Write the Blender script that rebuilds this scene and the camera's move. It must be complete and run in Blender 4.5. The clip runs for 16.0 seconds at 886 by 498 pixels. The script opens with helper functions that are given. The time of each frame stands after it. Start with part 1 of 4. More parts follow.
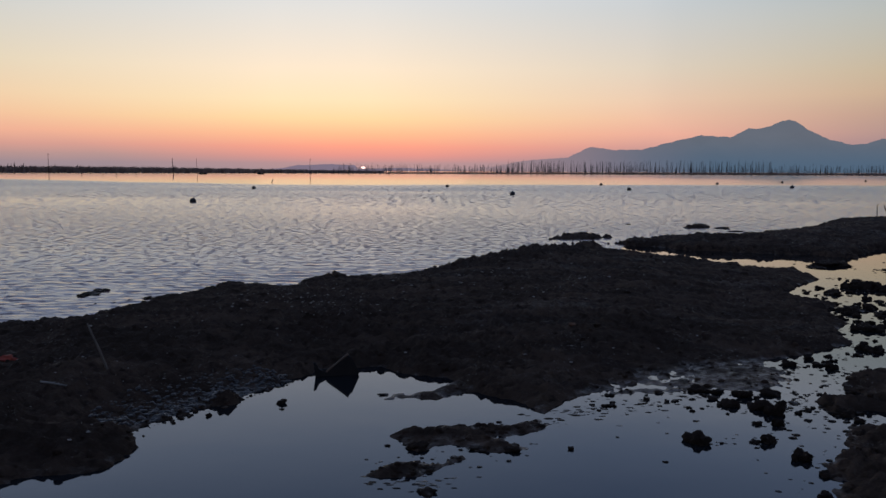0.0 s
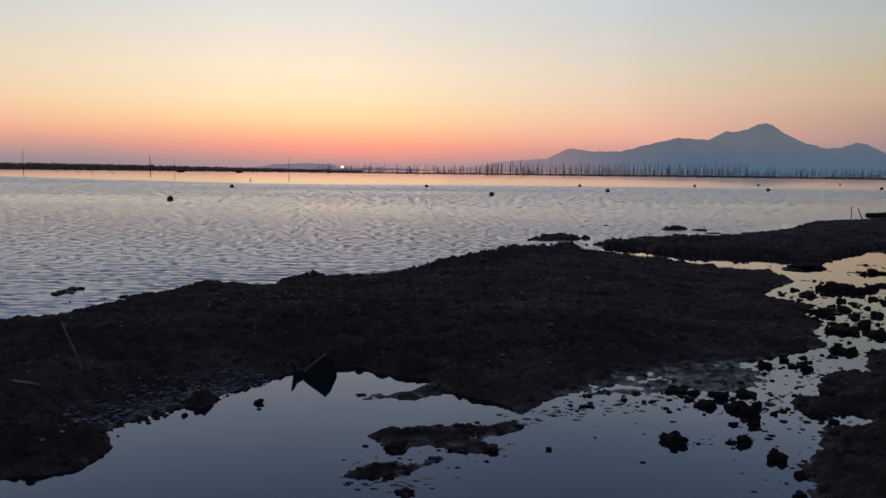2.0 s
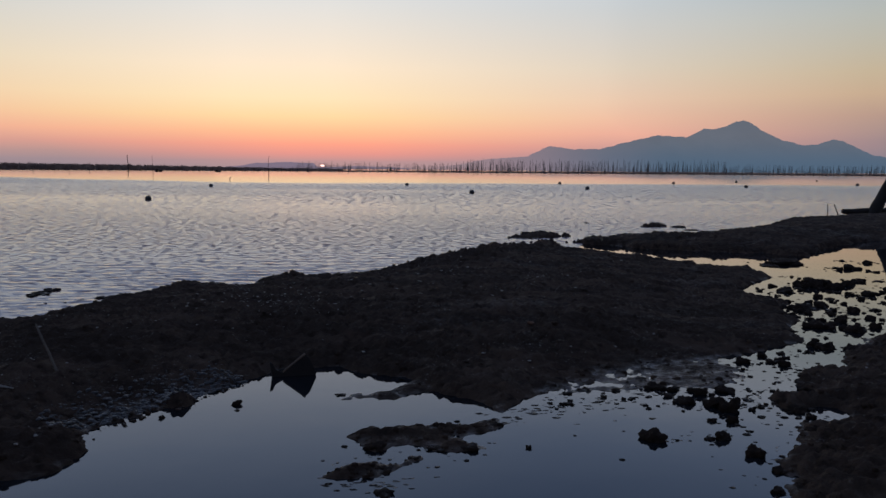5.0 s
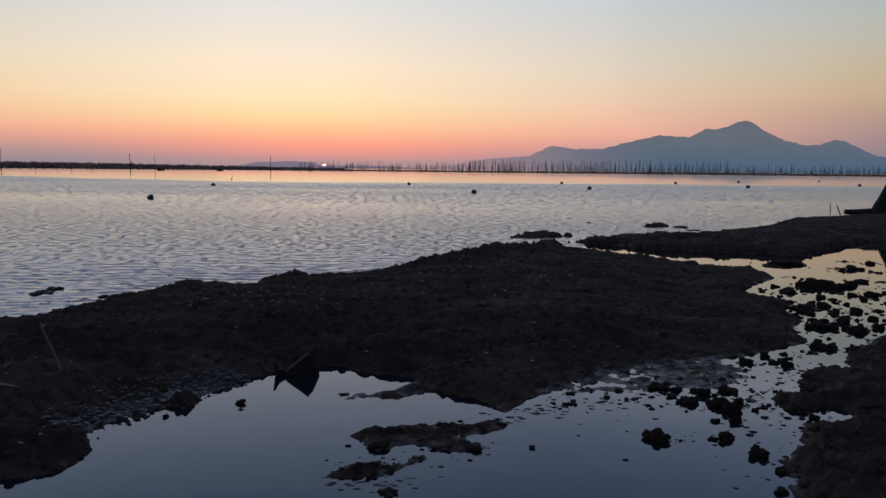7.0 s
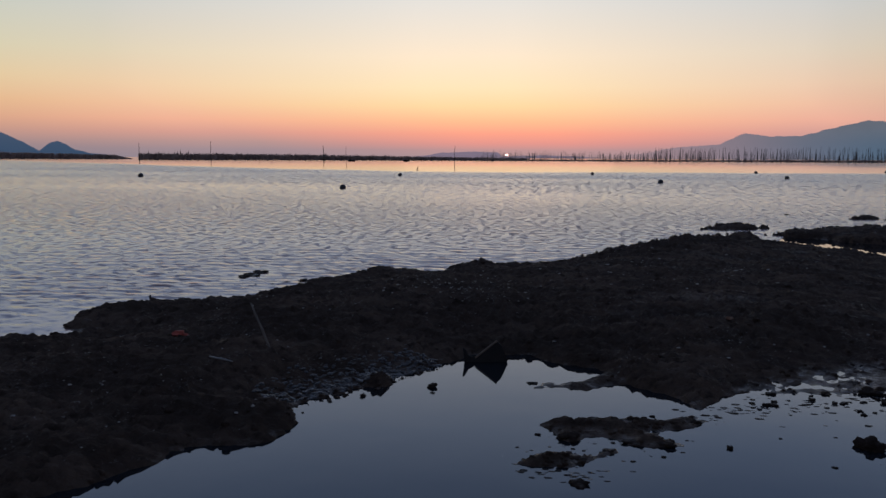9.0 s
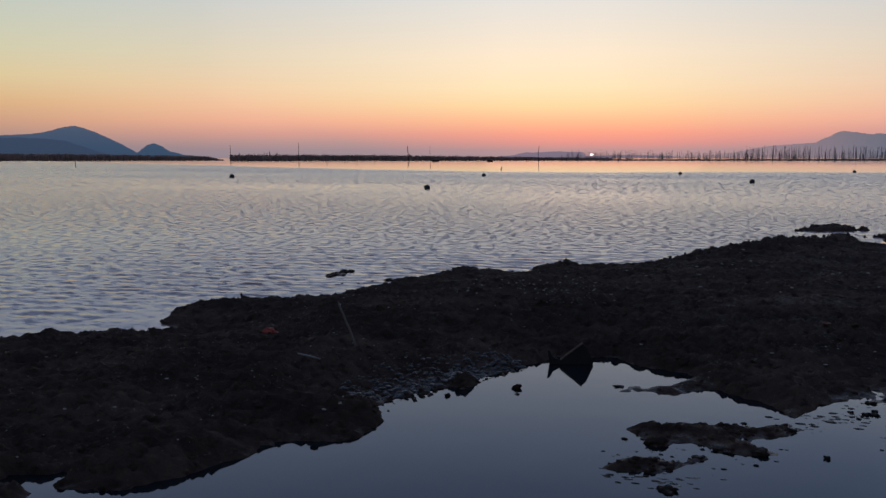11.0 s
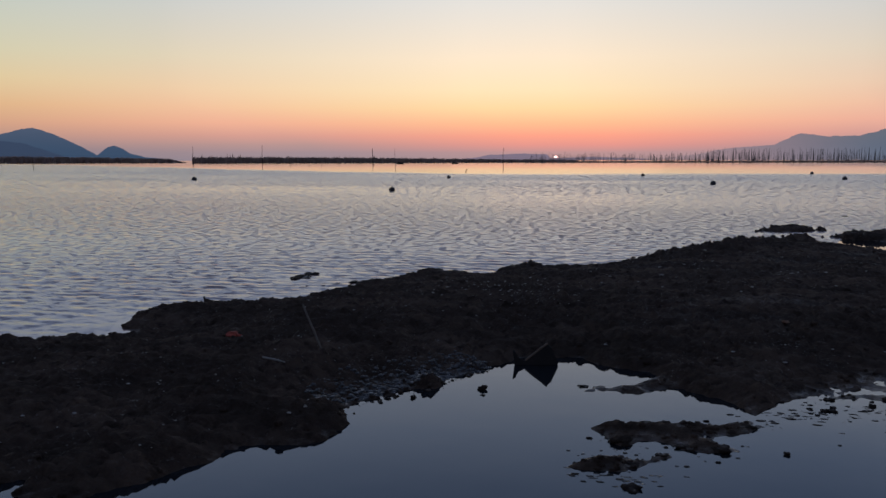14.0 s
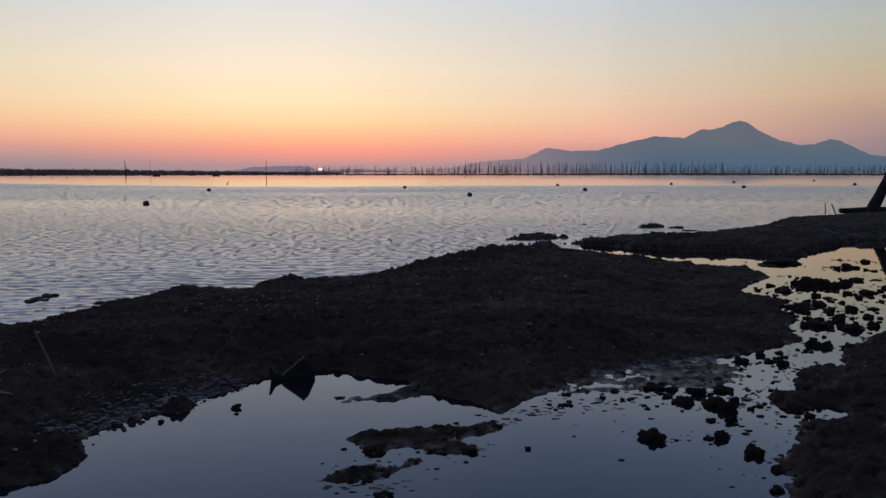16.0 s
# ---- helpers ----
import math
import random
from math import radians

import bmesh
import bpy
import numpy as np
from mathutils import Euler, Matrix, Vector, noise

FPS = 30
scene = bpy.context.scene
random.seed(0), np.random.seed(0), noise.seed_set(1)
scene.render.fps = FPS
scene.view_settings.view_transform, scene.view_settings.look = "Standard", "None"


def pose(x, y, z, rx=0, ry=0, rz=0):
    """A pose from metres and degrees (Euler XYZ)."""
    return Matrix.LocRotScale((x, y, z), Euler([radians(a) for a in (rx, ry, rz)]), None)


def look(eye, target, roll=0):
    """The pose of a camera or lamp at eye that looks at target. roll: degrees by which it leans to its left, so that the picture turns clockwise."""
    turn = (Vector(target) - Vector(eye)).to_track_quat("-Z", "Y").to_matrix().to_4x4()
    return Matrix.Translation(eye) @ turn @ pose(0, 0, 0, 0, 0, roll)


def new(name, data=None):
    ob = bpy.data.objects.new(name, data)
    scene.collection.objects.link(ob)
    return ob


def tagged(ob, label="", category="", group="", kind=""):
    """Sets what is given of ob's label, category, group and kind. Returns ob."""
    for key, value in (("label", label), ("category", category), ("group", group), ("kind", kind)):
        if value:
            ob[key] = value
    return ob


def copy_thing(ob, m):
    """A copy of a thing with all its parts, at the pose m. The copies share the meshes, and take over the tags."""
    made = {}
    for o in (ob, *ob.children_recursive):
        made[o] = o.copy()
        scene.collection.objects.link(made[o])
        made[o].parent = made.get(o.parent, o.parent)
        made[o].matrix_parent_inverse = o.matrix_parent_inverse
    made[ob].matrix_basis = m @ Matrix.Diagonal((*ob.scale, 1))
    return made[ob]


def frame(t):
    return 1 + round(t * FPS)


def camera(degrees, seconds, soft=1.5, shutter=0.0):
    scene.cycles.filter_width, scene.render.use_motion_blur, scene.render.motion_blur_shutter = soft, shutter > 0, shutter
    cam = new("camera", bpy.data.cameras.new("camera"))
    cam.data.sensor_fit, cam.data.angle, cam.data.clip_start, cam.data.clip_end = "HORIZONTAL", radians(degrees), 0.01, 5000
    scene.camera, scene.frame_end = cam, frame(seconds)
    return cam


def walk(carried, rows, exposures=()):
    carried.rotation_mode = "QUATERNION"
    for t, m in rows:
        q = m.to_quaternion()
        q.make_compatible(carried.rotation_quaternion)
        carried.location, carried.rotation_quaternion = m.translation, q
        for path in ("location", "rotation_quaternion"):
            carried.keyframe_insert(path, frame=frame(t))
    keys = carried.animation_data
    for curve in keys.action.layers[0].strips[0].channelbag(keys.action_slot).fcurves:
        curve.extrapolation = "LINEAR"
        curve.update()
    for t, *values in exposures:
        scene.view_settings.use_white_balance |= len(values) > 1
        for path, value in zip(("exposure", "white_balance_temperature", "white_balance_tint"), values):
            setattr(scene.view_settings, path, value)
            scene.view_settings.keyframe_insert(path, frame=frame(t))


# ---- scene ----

# ---------------------------------------------------------------- camera and its walk
cam = camera(54.92, 16.0)
EYE = 1.5
PATH = [  # t, x, y, z offset, yaw, pitch, roll
    (0, 0.033, -0.013, -0.001, 0, -5.239, -0.188),
    (0.5, 0.033, -0.012, -0.001, -0.237, -5.201, -0.329),
    (1, 0.036, -0.012, -0.001, -0.567, -5.103, -0.317),
    (1.5, 0.038, -0.008, -0.003, -1.022, -5.021, -0.434),
    (2, 0.031, -0.003, -0.003, -1.423, -5.22, -0.681),
    (2.5, 0.034, 0.001, -0.003, -1.585, -5.284, -0.705),
    (3, 0.032, 0.008, -0.001, -1.722, -5.38, -0.733),
    (3.5, 0.032, 0.012, 0, -1.938, -5.145, -0.677),
    (4, 0.038, 0.012, -0.001, -2.132, -5.3, -0.642),
    (4.5, 0.043, 0.016, -0.002, -2.429, -5.31, -0.469),
    (5.7, 0.045, 0.014, -0.001, -2.9, -5.35, -0.5),
    (7, 0.032, 0.01, 0.001, -2.598, -5.361, -0.555),
    (7.5, 0.01, 0.011, 0.001, 0.496, -5.597, -0.355),
    (8, -0.007, 0.009, -0.002, 4.329, -5.497, -0.447),
    (8.5, -0.021, 0.004, -0.003, 7.493, -5.783, -0.406),
    (9, -0.032, 0.001, -0.003, 9.56, -6.11, -0.219),
    (9.5, -0.046, 0.002, -0.001, 11.561, -6.171, -0.222),
    (9.7, -0.048, 0.002, 0.001, 12.553, -6.176, -0.087),
    (10.7, -0.046, -0.005, 0.001, 15.2, -6.1, 0.05),
    (11.8, -0.036, -0.01, 0, 13.955, -6.016, 0.108),
    (12, -0.034, -0.01, -0.001, 13.07, -5.835, 0.066),
    (12.5, -0.042, -0.007, -0.002, 12.922, -6.018, -0.022),
    (13, -0.042, -0.007, -0.003, 13.237, -5.896, 0.102),
    (13.5, -0.044, -0.004, -0.002, 13.232, -5.857, 0.143),
    (14, -0.042, -0.007, -0.003, 12.833, -5.961, 0.11),
    (14.5, -0.028, -0.003, -0.001, 9.95, -6.074, 0.104),
    (15, -0.014, -0.001, 0.002, 5.36, -5.408, -0.219),
    (15.5, -0.003, 0.002, -0.001, 2.161, -5.326, -0.155),
    (16, 0.048, 0.008, -0.004, -2.818, -5.153, 0.027),
]
walk(cam, [(t, pose(x, y, EYE + z, 90 + p, 0, yaw) @ pose(0, 0, 0, 0, 0, -r)) for t, x, y, z, yaw, p, r in PATH])
scene.view_settings.exposure = 0.0

# ---------------------------------------------------------------- sky, sun
SUN_AZ, SUN_EL = 5.34, 0.22          # degrees, azimuth to the left of +y
GLOW_AZ = 8.0                         # middle of the afterglow


def from_az(az, dist):
    """The place on the ground in that direction (degrees left of +y) and distance."""
    return -dist * math.sin(radians(az)), dist * math.cos(radians(az))


def srgb(r, g, b):
    """Linear colour from screen values 0..255."""
    return tuple(((c / 255) / 12.92 if c / 255 <= 0.04045 else ((c / 255 + 0.055) / 1.055) ** 2.4) for c in (r, g, b)) + (1.0,)


class Nodes:
    """Short way to write node trees."""

    def __init__(self, tree):
        self.tree = tree
        tree.nodes.clear()

    def add(self, kind, inputs=None, **props):
        n = self.tree.nodes.new(kind)
        for k, v in props.items():
            setattr(n, k, v)
        for k, v in (inputs or {}).items():
            self.put(n.inputs[k], v)
        return n

    def put(self, socket, v):
        if isinstance(v, bpy.types.NodeSocket):
            self.tree.links.new(v, socket)
        else:
            socket.default_value = v

    def math(self, op, a, b=0.0, c=0.0, clamp=False):
        n = self.add("ShaderNodeMath", operation=op, use_clamp=clamp)
        for i, v in enumerate((a, b, c)):
            self.put(n.inputs[i], v)
        return n.outputs[0]

    def span(self, v, a, b, c=0.0, d=1.0, smooth=True):
        n = self.add("ShaderNodeMapRange", interpolation_type="SMOOTHSTEP" if smooth else "LINEAR")
        for k, val in (("Value", v), ("From Min", a), ("From Max", b), ("To Min", c), ("To Max", d)):
            self.put(n.inputs[k], val)
        return n.outputs["Result"]

    def mix(self, fac, a, b, blend="MIX"):
        n = self.add("ShaderNodeMix", data_type="RGBA", blend_type=blend)
        for i, v in ((0, fac), (6, a), (7, b)):
            self.put(n.inputs[i], v)
        return n.outputs[2]

    def noise(self, vec, scale, detail=4.0, rough=0.55, distort=0.0):
        n = self.add("ShaderNodeTexNoise", {"Scale": scale, "Detail": detail, "Roughness": rough, "Distortion": distort})
        if vec is not None:
            self.put(n.inputs["Vector"], vec)
        return n.outputs["Fac"]

    def ramp(self, fac, stops):
        n = self.add("ShaderNodeValToRGB")
        el = n.color_ramp.elements
        while len(el) < len(stops):
            el.new(0.5)
        for e, (pos, col) in zip(el, stops):
            e.position, e.color = pos, col
        self.put(n.inputs["Fac"], fac)
        return n.outputs["Color"]


def sky_world():
    world = bpy.data.worlds.new("sunset_sky")
    world.use_nodes = True
    scene.world = world
    n = Nodes(world.node_tree)
    d = n.add("ShaderNodeTexCoord").outputs["Generated"]
    sep = n.add("ShaderNodeSeparateXYZ", {"Vector": d})
    x, y, z = sep.outputs
    flat = n.math("SQRT", n.math("MAXIMUM", n.math("ADD", n.math("MULTIPLY", x, x), n.math("MULTIPLY", y, y)), 1e-6))
    sx, sy = from_az(GLOW_AZ, 1.0)
    rx, ry = from_az(SUN_AZ - 1.0, 1.0)                   # the red light close to the horizon lies further right than the wide glow
    lift = n.span(z, 0.01, 0.075)
    sx, sy = n.math("MULTIPLY_ADD", lift, sx - rx, rx), n.math("MULTIPLY_ADD", lift, sy - ry, ry)
    c = n.math("DIVIDE", n.math("ADD", n.math("MULTIPLY", x, sx), n.math("MULTIPLY", y, sy)), flat)
    away = n.math("DIVIDE", n.math("ARCCOSINE", n.math("MINIMUM", n.math("MAXIMUM", c, -1.0), 1.0)), math.pi)   # 0 at the sun's azimuth, 1 opposite
    el = n.math("DIVIDE", n.math("ARCSINE", n.math("MAXIMUM", z, 0.0)), math.pi / 2)                          # 0 horizon, 1 zenith
    up = n.math("POWER", el, 0.5)

    def stops(rows):
        return [(math.sqrt(a / 90), col if len(col) == 4 else srgb(*col)) for a, col in rows]

    high = [(14, (0.63, 0.69, 0.82, 1)), (18, (0.44, 0.55, 0.78, 1)), (22, (0.31, 0.43, 0.70, 1)), (35, (0.185, 0.25, 0.42, 1)), (90, (0.09, 0.125, 0.225, 1))]
    near = n.ramp(up, stops([(0, (158, 143, 150)), (0.5, (182, 146, 149)), (1.0, (226, 150, 142)), (1.6, (250, 162, 139)), (2.4, (255, 190, 147)),
                             (3.4, (255, 218, 165)), (4.6, (255, 230, 188)), (6.6, (254, 233, 206)), (10.5, (228, 226, 222))] + high))
    pink = n.ramp(up, stops([(0, (146, 136, 149)), (0.5, (158, 139, 149)), (1.0, (182, 147, 149)), (1.6, (212, 158, 150)), (2.4, (236, 176, 156)),
                             (3.4, (239, 191, 165)), (4.6, (235, 202, 177)), (6.6, (223, 209, 191)), (10.5, (201, 206, 209))] + high))
    mid = n.ramp(up, stops([(0, (146, 136, 147)), (0.5, (158, 140, 147)), (1.0, (182, 148, 146)), (1.6, (214, 158, 146)), (2.4, (240, 178, 151)),
                            (3.4, (242, 194, 159)), (4.6, (238, 205, 170)), (6.6, (225, 211, 185)), (10.5, (202, 206, 206))] + high))
    left = n.ramp(up, stops([(0, (124, 122, 138)), (0.7, (148, 130, 136)), (1.3, (176, 143, 136)), (2.2, (204, 158, 132)), (3.4, (217, 177, 132)),
                             (5.0, (219, 200, 155)), (6.6, (208, 204, 173)), (8.1, (199, 203, 183)), (10, (189, 200, 192))] + high))
    right = n.ramp(up, stops([(0, (122, 120, 136)), (0.7, (127, 124, 138)), (1.9, (150, 133, 138)), (3.4, (184, 153, 139)), (4.7, (200, 172, 145)),
                              (6.0, (198, 180, 153)), (7.5, (191, 184, 167)), (9.3, (183, 186, 180)), (11.2, (171, 182, 188))] + high))
    gx, gy = from_az(GLOW_AZ, 1.0)
    side = n.math("SUBTRACT", n.math("MULTIPLY", x, gy), n.math("MULTIPLY", y, gx))          # positive to the right of the glow
    wide = n.mix(n.span(side, -0.15, 0.15), left, right)
    mid = n.mix(n.span(side, 0.0, 0.22), mid, pink)
    col = n.mix(n.span(away, 3 / 180, n.math("MULTIPLY_ADD", lift, 6 / 180, 17 / 180), smooth=False), near, mid)
    col = n.mix(n.span(away, 21 / 180, 37 / 180, smooth=False), col, wide)
    far = n.ramp(up, stops([(0, (0.10, 0.12, 0.18, 1)), (5, (0.15, 0.15, 0.21, 1)), (12, (0.17, 0.17, 0.24, 1)), (30, (0.11, 0.15, 0.26, 1)), (90, (0.075, 0.125, 0.25, 1))]))
    col = n.mix(n.span(away, 0.2, 0.7), col, far)
    dusk = n.math("MULTIPLY", n.span(side, 0.08, 0.34), n.span(z, 0.21, 0.31))                # the sky darkens sooner to the right
    col = n.mix(dusk, col, (0.78, 0.83, 0.90, 1), "MULTIPLY")
    glow = n.add("ShaderNodeBackground", {"Color": col, "Strength": 1.0})
    sky = n.add("ShaderNodeTexSky", sky_type="NISHITA", sun_disc=False, sun_elevation=radians(1.0), sun_rotation=radians(-SUN_AZ))
    air = n.add("ShaderNodeBackground", {"Color": sky.outputs["Color"], "Strength": 0.002})
    both = n.add("ShaderNodeAddShader")
    n.put(both.inputs[0], glow.outputs[0]), n.put(both.inputs[1], air.outputs[0])
    out = n.add("ShaderNodeOutputWorld", {"Surface": both.outputs[0]})


sky_world()

sun_lamp = new("sun_lamp", bpy.data.lights.new("sun_lamp", "SUN"))
sun_lamp.data.energy, sun_lamp.data.angle, sun_lamp.data.color = 0.006, radians(14), (1.0, 0.5, 0.35)
sx, sy = from_az(SUN_AZ, 1.0)
sun_lamp.matrix_world = look((sx * 50, sy * 50, 50 * math.tan(radians(2.0))), (0, 0, 0))


# ---------------------------------------------------------------- materials
def material(name):
    m = bpy.data.materials.new(name)
    m.use_nodes = True
    return m, Nodes(m.node_tree)


def finish(n, bsdf):
    n.add("ShaderNodeOutputMaterial", {"Surface": bsdf.outputs[0]})


def mud_material(name, dark, pale):
    m, n = material(name)
    pos = n.add("ShaderNodeNewGeometry").outputs["Position"]
    z = n.add("ShaderNodeSeparateXYZ", {"Vector": pos}).outputs[2]
    big = n.noise(n.add("ShaderNodeMapping", {"Vector": pos, "Rotation": (0, 0, radians(10)), "Scale": (0.6, 1.5, 1.0)}).outputs[0], 1.5, 7, 0.68)
    mid = n.noise(pos, 9.0, 6, 0.65)
    fine = n.noise(pos, 60.0, 4, 0.6)
    col = n.mix(n.span(big, 0.38, 0.66), dark, pale)
    col = n.mix(n.span(mid, 0.45, 0.75), col, tuple(c * 0.6 for c in dark[:3]) + (1,))
    grit = n.add("ShaderNodeTexVoronoi", {"Vector": pos, "Scale": 34.0})
    col = n.mix(n.math("MULTIPLY", n.span(grit.outputs["Distance"], 0.16, 0.08), n.span(n.noise(pos, 7.0, 2), 0.56, 0.66)), col, (0.08, 0.072, 0.064, 1))
    damp = n.span(n.math("ADD", z, n.math("MULTIPLY", n.math("SUBTRACT", mid, 0.5), 0.05)), 0.024, -0.004)
    flat = n.add("ShaderNodeSeparateXYZ", {"Vector": n.add("ShaderNodeNewGeometry").outputs["Normal"]}).outputs[2]
    damp = n.math("MULTIPLY", damp, n.span(flat, 0.86, 0.98))                  # water stays on the level parts and runs off the steep rims
    drops = n.math("MULTIPLY", n.span(n.noise(pos, 42.0, 3, 0.6), 0.60, 0.68), n.span(n.noise(pos, 2.2, 3, 0.6), 0.48, 0.62))
    film = n.noise(n.add("ShaderNodeMapping", {"Vector": pos, "Rotation": (0, 0, radians(8)), "Scale": (0.40, 1.9, 1.0)}).outputs[0], 0.9, 4, 0.6)
    wet = n.math("MAXIMUM", n.math("MAXIMUM", damp, drops), n.span(film, 0.58, 0.72, 0.0, 0.24))            # films of water left on the flats
    rough = n.math("SUBTRACT", n.span(mid, 0.3, 0.7, 0.6, 0.85), n.math("MULTIPLY", wet, 0.33))
    grain = n.noise(pos, 24.0, 5, 0.7)
    h = n.math("ADD", n.math("MULTIPLY", mid, 0.7), n.math("ADD", n.math("MULTIPLY", fine, 0.34), n.math("MULTIPLY", grain, 0.75)))
    bump = n.add("ShaderNodeBump", {"Height": h, "Strength": n.math("MULTIPLY_ADD", wet, -0.2, 0.9), "Distance": 0.05})
    b = n.add("ShaderNodeBsdfPrincipled", {"Base Color": col, "Roughness": rough, "Normal": bump.outputs[0], "Specular IOR Level": n.math("MULTIPLY_ADD", wet, 0.42, 0.015)})
    finish(n, b)
    return m


MUD = mud_material("wet_mud", (0.047, 0.0335, 0.0260, 1), (0.092, 0.064, 0.0480, 1))
CLOD = mud_material("clod_mud", (0.032, 0.0235, 0.0190, 1), (0.046, 0.034, 0.027, 1))


SEA_NEAR, SEA_FAR = 0.15, 0.34             # how far the ripples' faces tilt, inshore and on the open water


def sea_material():
    m, n = material("rippled_sea")
    geo = n.add("ShaderNodeNewGeometry")
    pos = geo.outputs["Position"]
    y = n.add("ShaderNodeSeparateXYZ", {"Vector": pos}).outputs[1]
    chop = n.add("ShaderNodeAttribute", attribute_name="chop").outputs["Fac"]
    # slopes of the small ripples: short ones inshore, long crests that run together on the open water
    close = n.add("ShaderNodeMapping", {"Vector": pos, "Rotation": (0, 0, radians(14)), "Scale": (0.45, 0.85, 1.0)}).outputs[0]
    middle = n.add("ShaderNodeMapping", {"Vector": pos, "Rotation": (0, 0, radians(-5)), "Scale": (0.5, 0.52, 1.0)}).outputs[0]
    outer = n.add("ShaderNodeMapping", {"Vector": pos, "Rotation": (0, 0, radians(-3)), "Scale": (0.6, 0.27, 1.0)}).outputs[0]
    ripple = n.mix(n.span(y, 9, 18), n.noise(close, 12.0, 5, 0.72), n.noise(middle, 11.0, 6, 0.80))
    ripple = n.mix(n.span(y, 24, 50), ripple, n.noise(outer, 5.2, 6, 0.80))
    ripple = n.span(ripple, 0.49, 0.60)                               # short steep faces between broad flat ones
    across = n.noise(n.add("ShaderNodeMapping", {"Vector": pos, "Location": (31, 7, 0), "Scale": (1.0, 0.6, 1.0)}).outputs[0], 5.0, 3, 0.6)
    reach = n.math("MULTIPLY", n.span(y, 7, 16, SEA_NEAR, SEA_FAR, smooth=False), chop)
    lean = n.math("ADD", n.math("MULTIPLY", chop, n.span(y, 22, 80, 0.012, 0.048)), n.span(y, 90, 260, 0.024, 0.004))       # the faces turned to the shore are the ones that show
    sy = n.math("ADD", lean, n.math("MULTIPLY", ripple, reach))
    sx = n.math("MULTIPLY", n.math("MULTIPLY", n.math("SUBTRACT", across, 0.5), reach), 1.2)
    slope = n.add("ShaderNodeCombineXYZ", {"X": sx, "Y": n.math("MULTIPLY", sy, -1.0), "Z": 0.0}).outputs[0]
    tilt = n.add("ShaderNodeVectorMath", operation="ADD")
    n.put(tilt.inputs[0], geo.outputs["Normal"]), n.put(tilt.inputs[1], slope)
    normal = n.add("ShaderNodeVectorMath", operation="NORMALIZE")
    n.put(normal.inputs[0], tilt.outputs[0])
    rough = n.math("MULTIPLY_ADD", chop, n.span(y, 6, 60, 0.06, 0.02), n.span(y, 20, 90, 0.06, 0.10))
    p = n.add("ShaderNodeBsdfPrincipled", {"Base Color": (0.240, 0.166, 0.162, 1), "Roughness": rough, "IOR": 1.33, "Normal": normal.outputs[0]})
    finish(n, p)
    return m


def pool_material():
    m, n = material("still_pool_water")
    pos = n.add("ShaderNodeNewGeometry").outputs["Position"]
    h = n.noise(pos, 2.5, 2, 0.5)
    bump = n.add("ShaderNodeBump", {"Height": h, "Strength": 0.05, "Distance": 0.02})
    p = n.add("ShaderNodeBsdfPrincipled", {"Base Color": (0.010, 0.012, 0.015, 1), "Roughness": 0.015, "IOR": 1.33, "Normal": bump.outputs[0]})
    finish(n, p)
    return m


SEA, POOL = sea_material(), pool_material()


def plain_material(name, col, rough=0.7, grain=12.0, vary=0.35, bump=0.3, metallic=0.0):
    m, n = material(name)
    pos = n.add("ShaderNodeTexCoord").outputs["Object"]
    a = n.noise(pos, grain, 5, 0.6)
    b = n.noise(pos, grain * 0.2, 3, 0.5)
    dark = tuple(c * (1 - vary) for c in col[:3]) + (1,)
    base = n.mix(n.span(n.math("ADD", n.math("MULTIPLY", a, 0.6), n.math("MULTIPLY", b, 0.4)), 0.35, 0.65), dark, col)
    bn = n.add("ShaderNodeBump", {"Height": a, "Strength": bump, "Distance": 0.01})
    p = n.add("ShaderNodeBsdfPrincipled", {"Base Color": base, "Roughness": n.span(b, 0.3, 0.7, rough - 0.1, min(1, rough + 0.1)), "Metallic": metallic, "Normal": bn.outputs[0]})
    finish(n, p)
    return m


WOOD = plain_material("weathered_wood", (0.085, 0.065, 0.05, 1), 0.8)
DARK_WOOD = plain_material("waterlogged_wood", (0.016, 0.013, 0.011, 1), 0.85)
BAMBOO = plain_material("grey_bamboo", (0.10, 0.09, 0.085, 1), 0.7, 3.0)


def reed_material():
    m, n = material("dry_reed")
    pos = n.add("ShaderNodeNewGeometry").outputs["Position"]
    tone = n.noise(pos, 0.35, 4, 0.6)
    # straw colour, paled further to stand in for haze over the distance
    col = n.mix(n.span(tone, 0.3, 0.7), (0.38, 0.28, 0.23, 1), (0.58, 0.44, 0.37, 1))
    a = n.add("ShaderNodeBsdfDiffuse", {"Color": col})
    b = n.add("ShaderNodeBsdfTranslucent", {"Color": col})
    mixed = n.add("ShaderNodeMixShader", {0: 0.45})
    n.put(mixed.inputs[1], a.outputs[0]), n.put(mixed.inputs[2], b.outputs[0])
    finish(n, mixed)
    return m


REED = reed_material()
RUBBER = plain_material("black_plastic_float", (0.02, 0.02, 0.022, 1), 0.5)
RED = plain_material("faded_red_plastic", (0.36, 0.05, 0.025, 1), 0.55)
PALE = plain_material("bleached_wood", (0.24, 0.23, 0.21, 1), 0.75)
STONE = plain_material("wet_grey_stone", (0.052, 0.050, 0.052, 1), 0.38, 40.0)
STRIP = plain_material("worn_brown_wood", (0.17, 0.12, 0.085, 1), 0.7)
SHELL_GLINT = plain_material("bleached_shell_and_glint", (0.30, 0.28, 0.26, 1), 0.6)
RUST = plain_material("rusty_iron", (0.10, 0.06, 0.04, 1), 0.75)


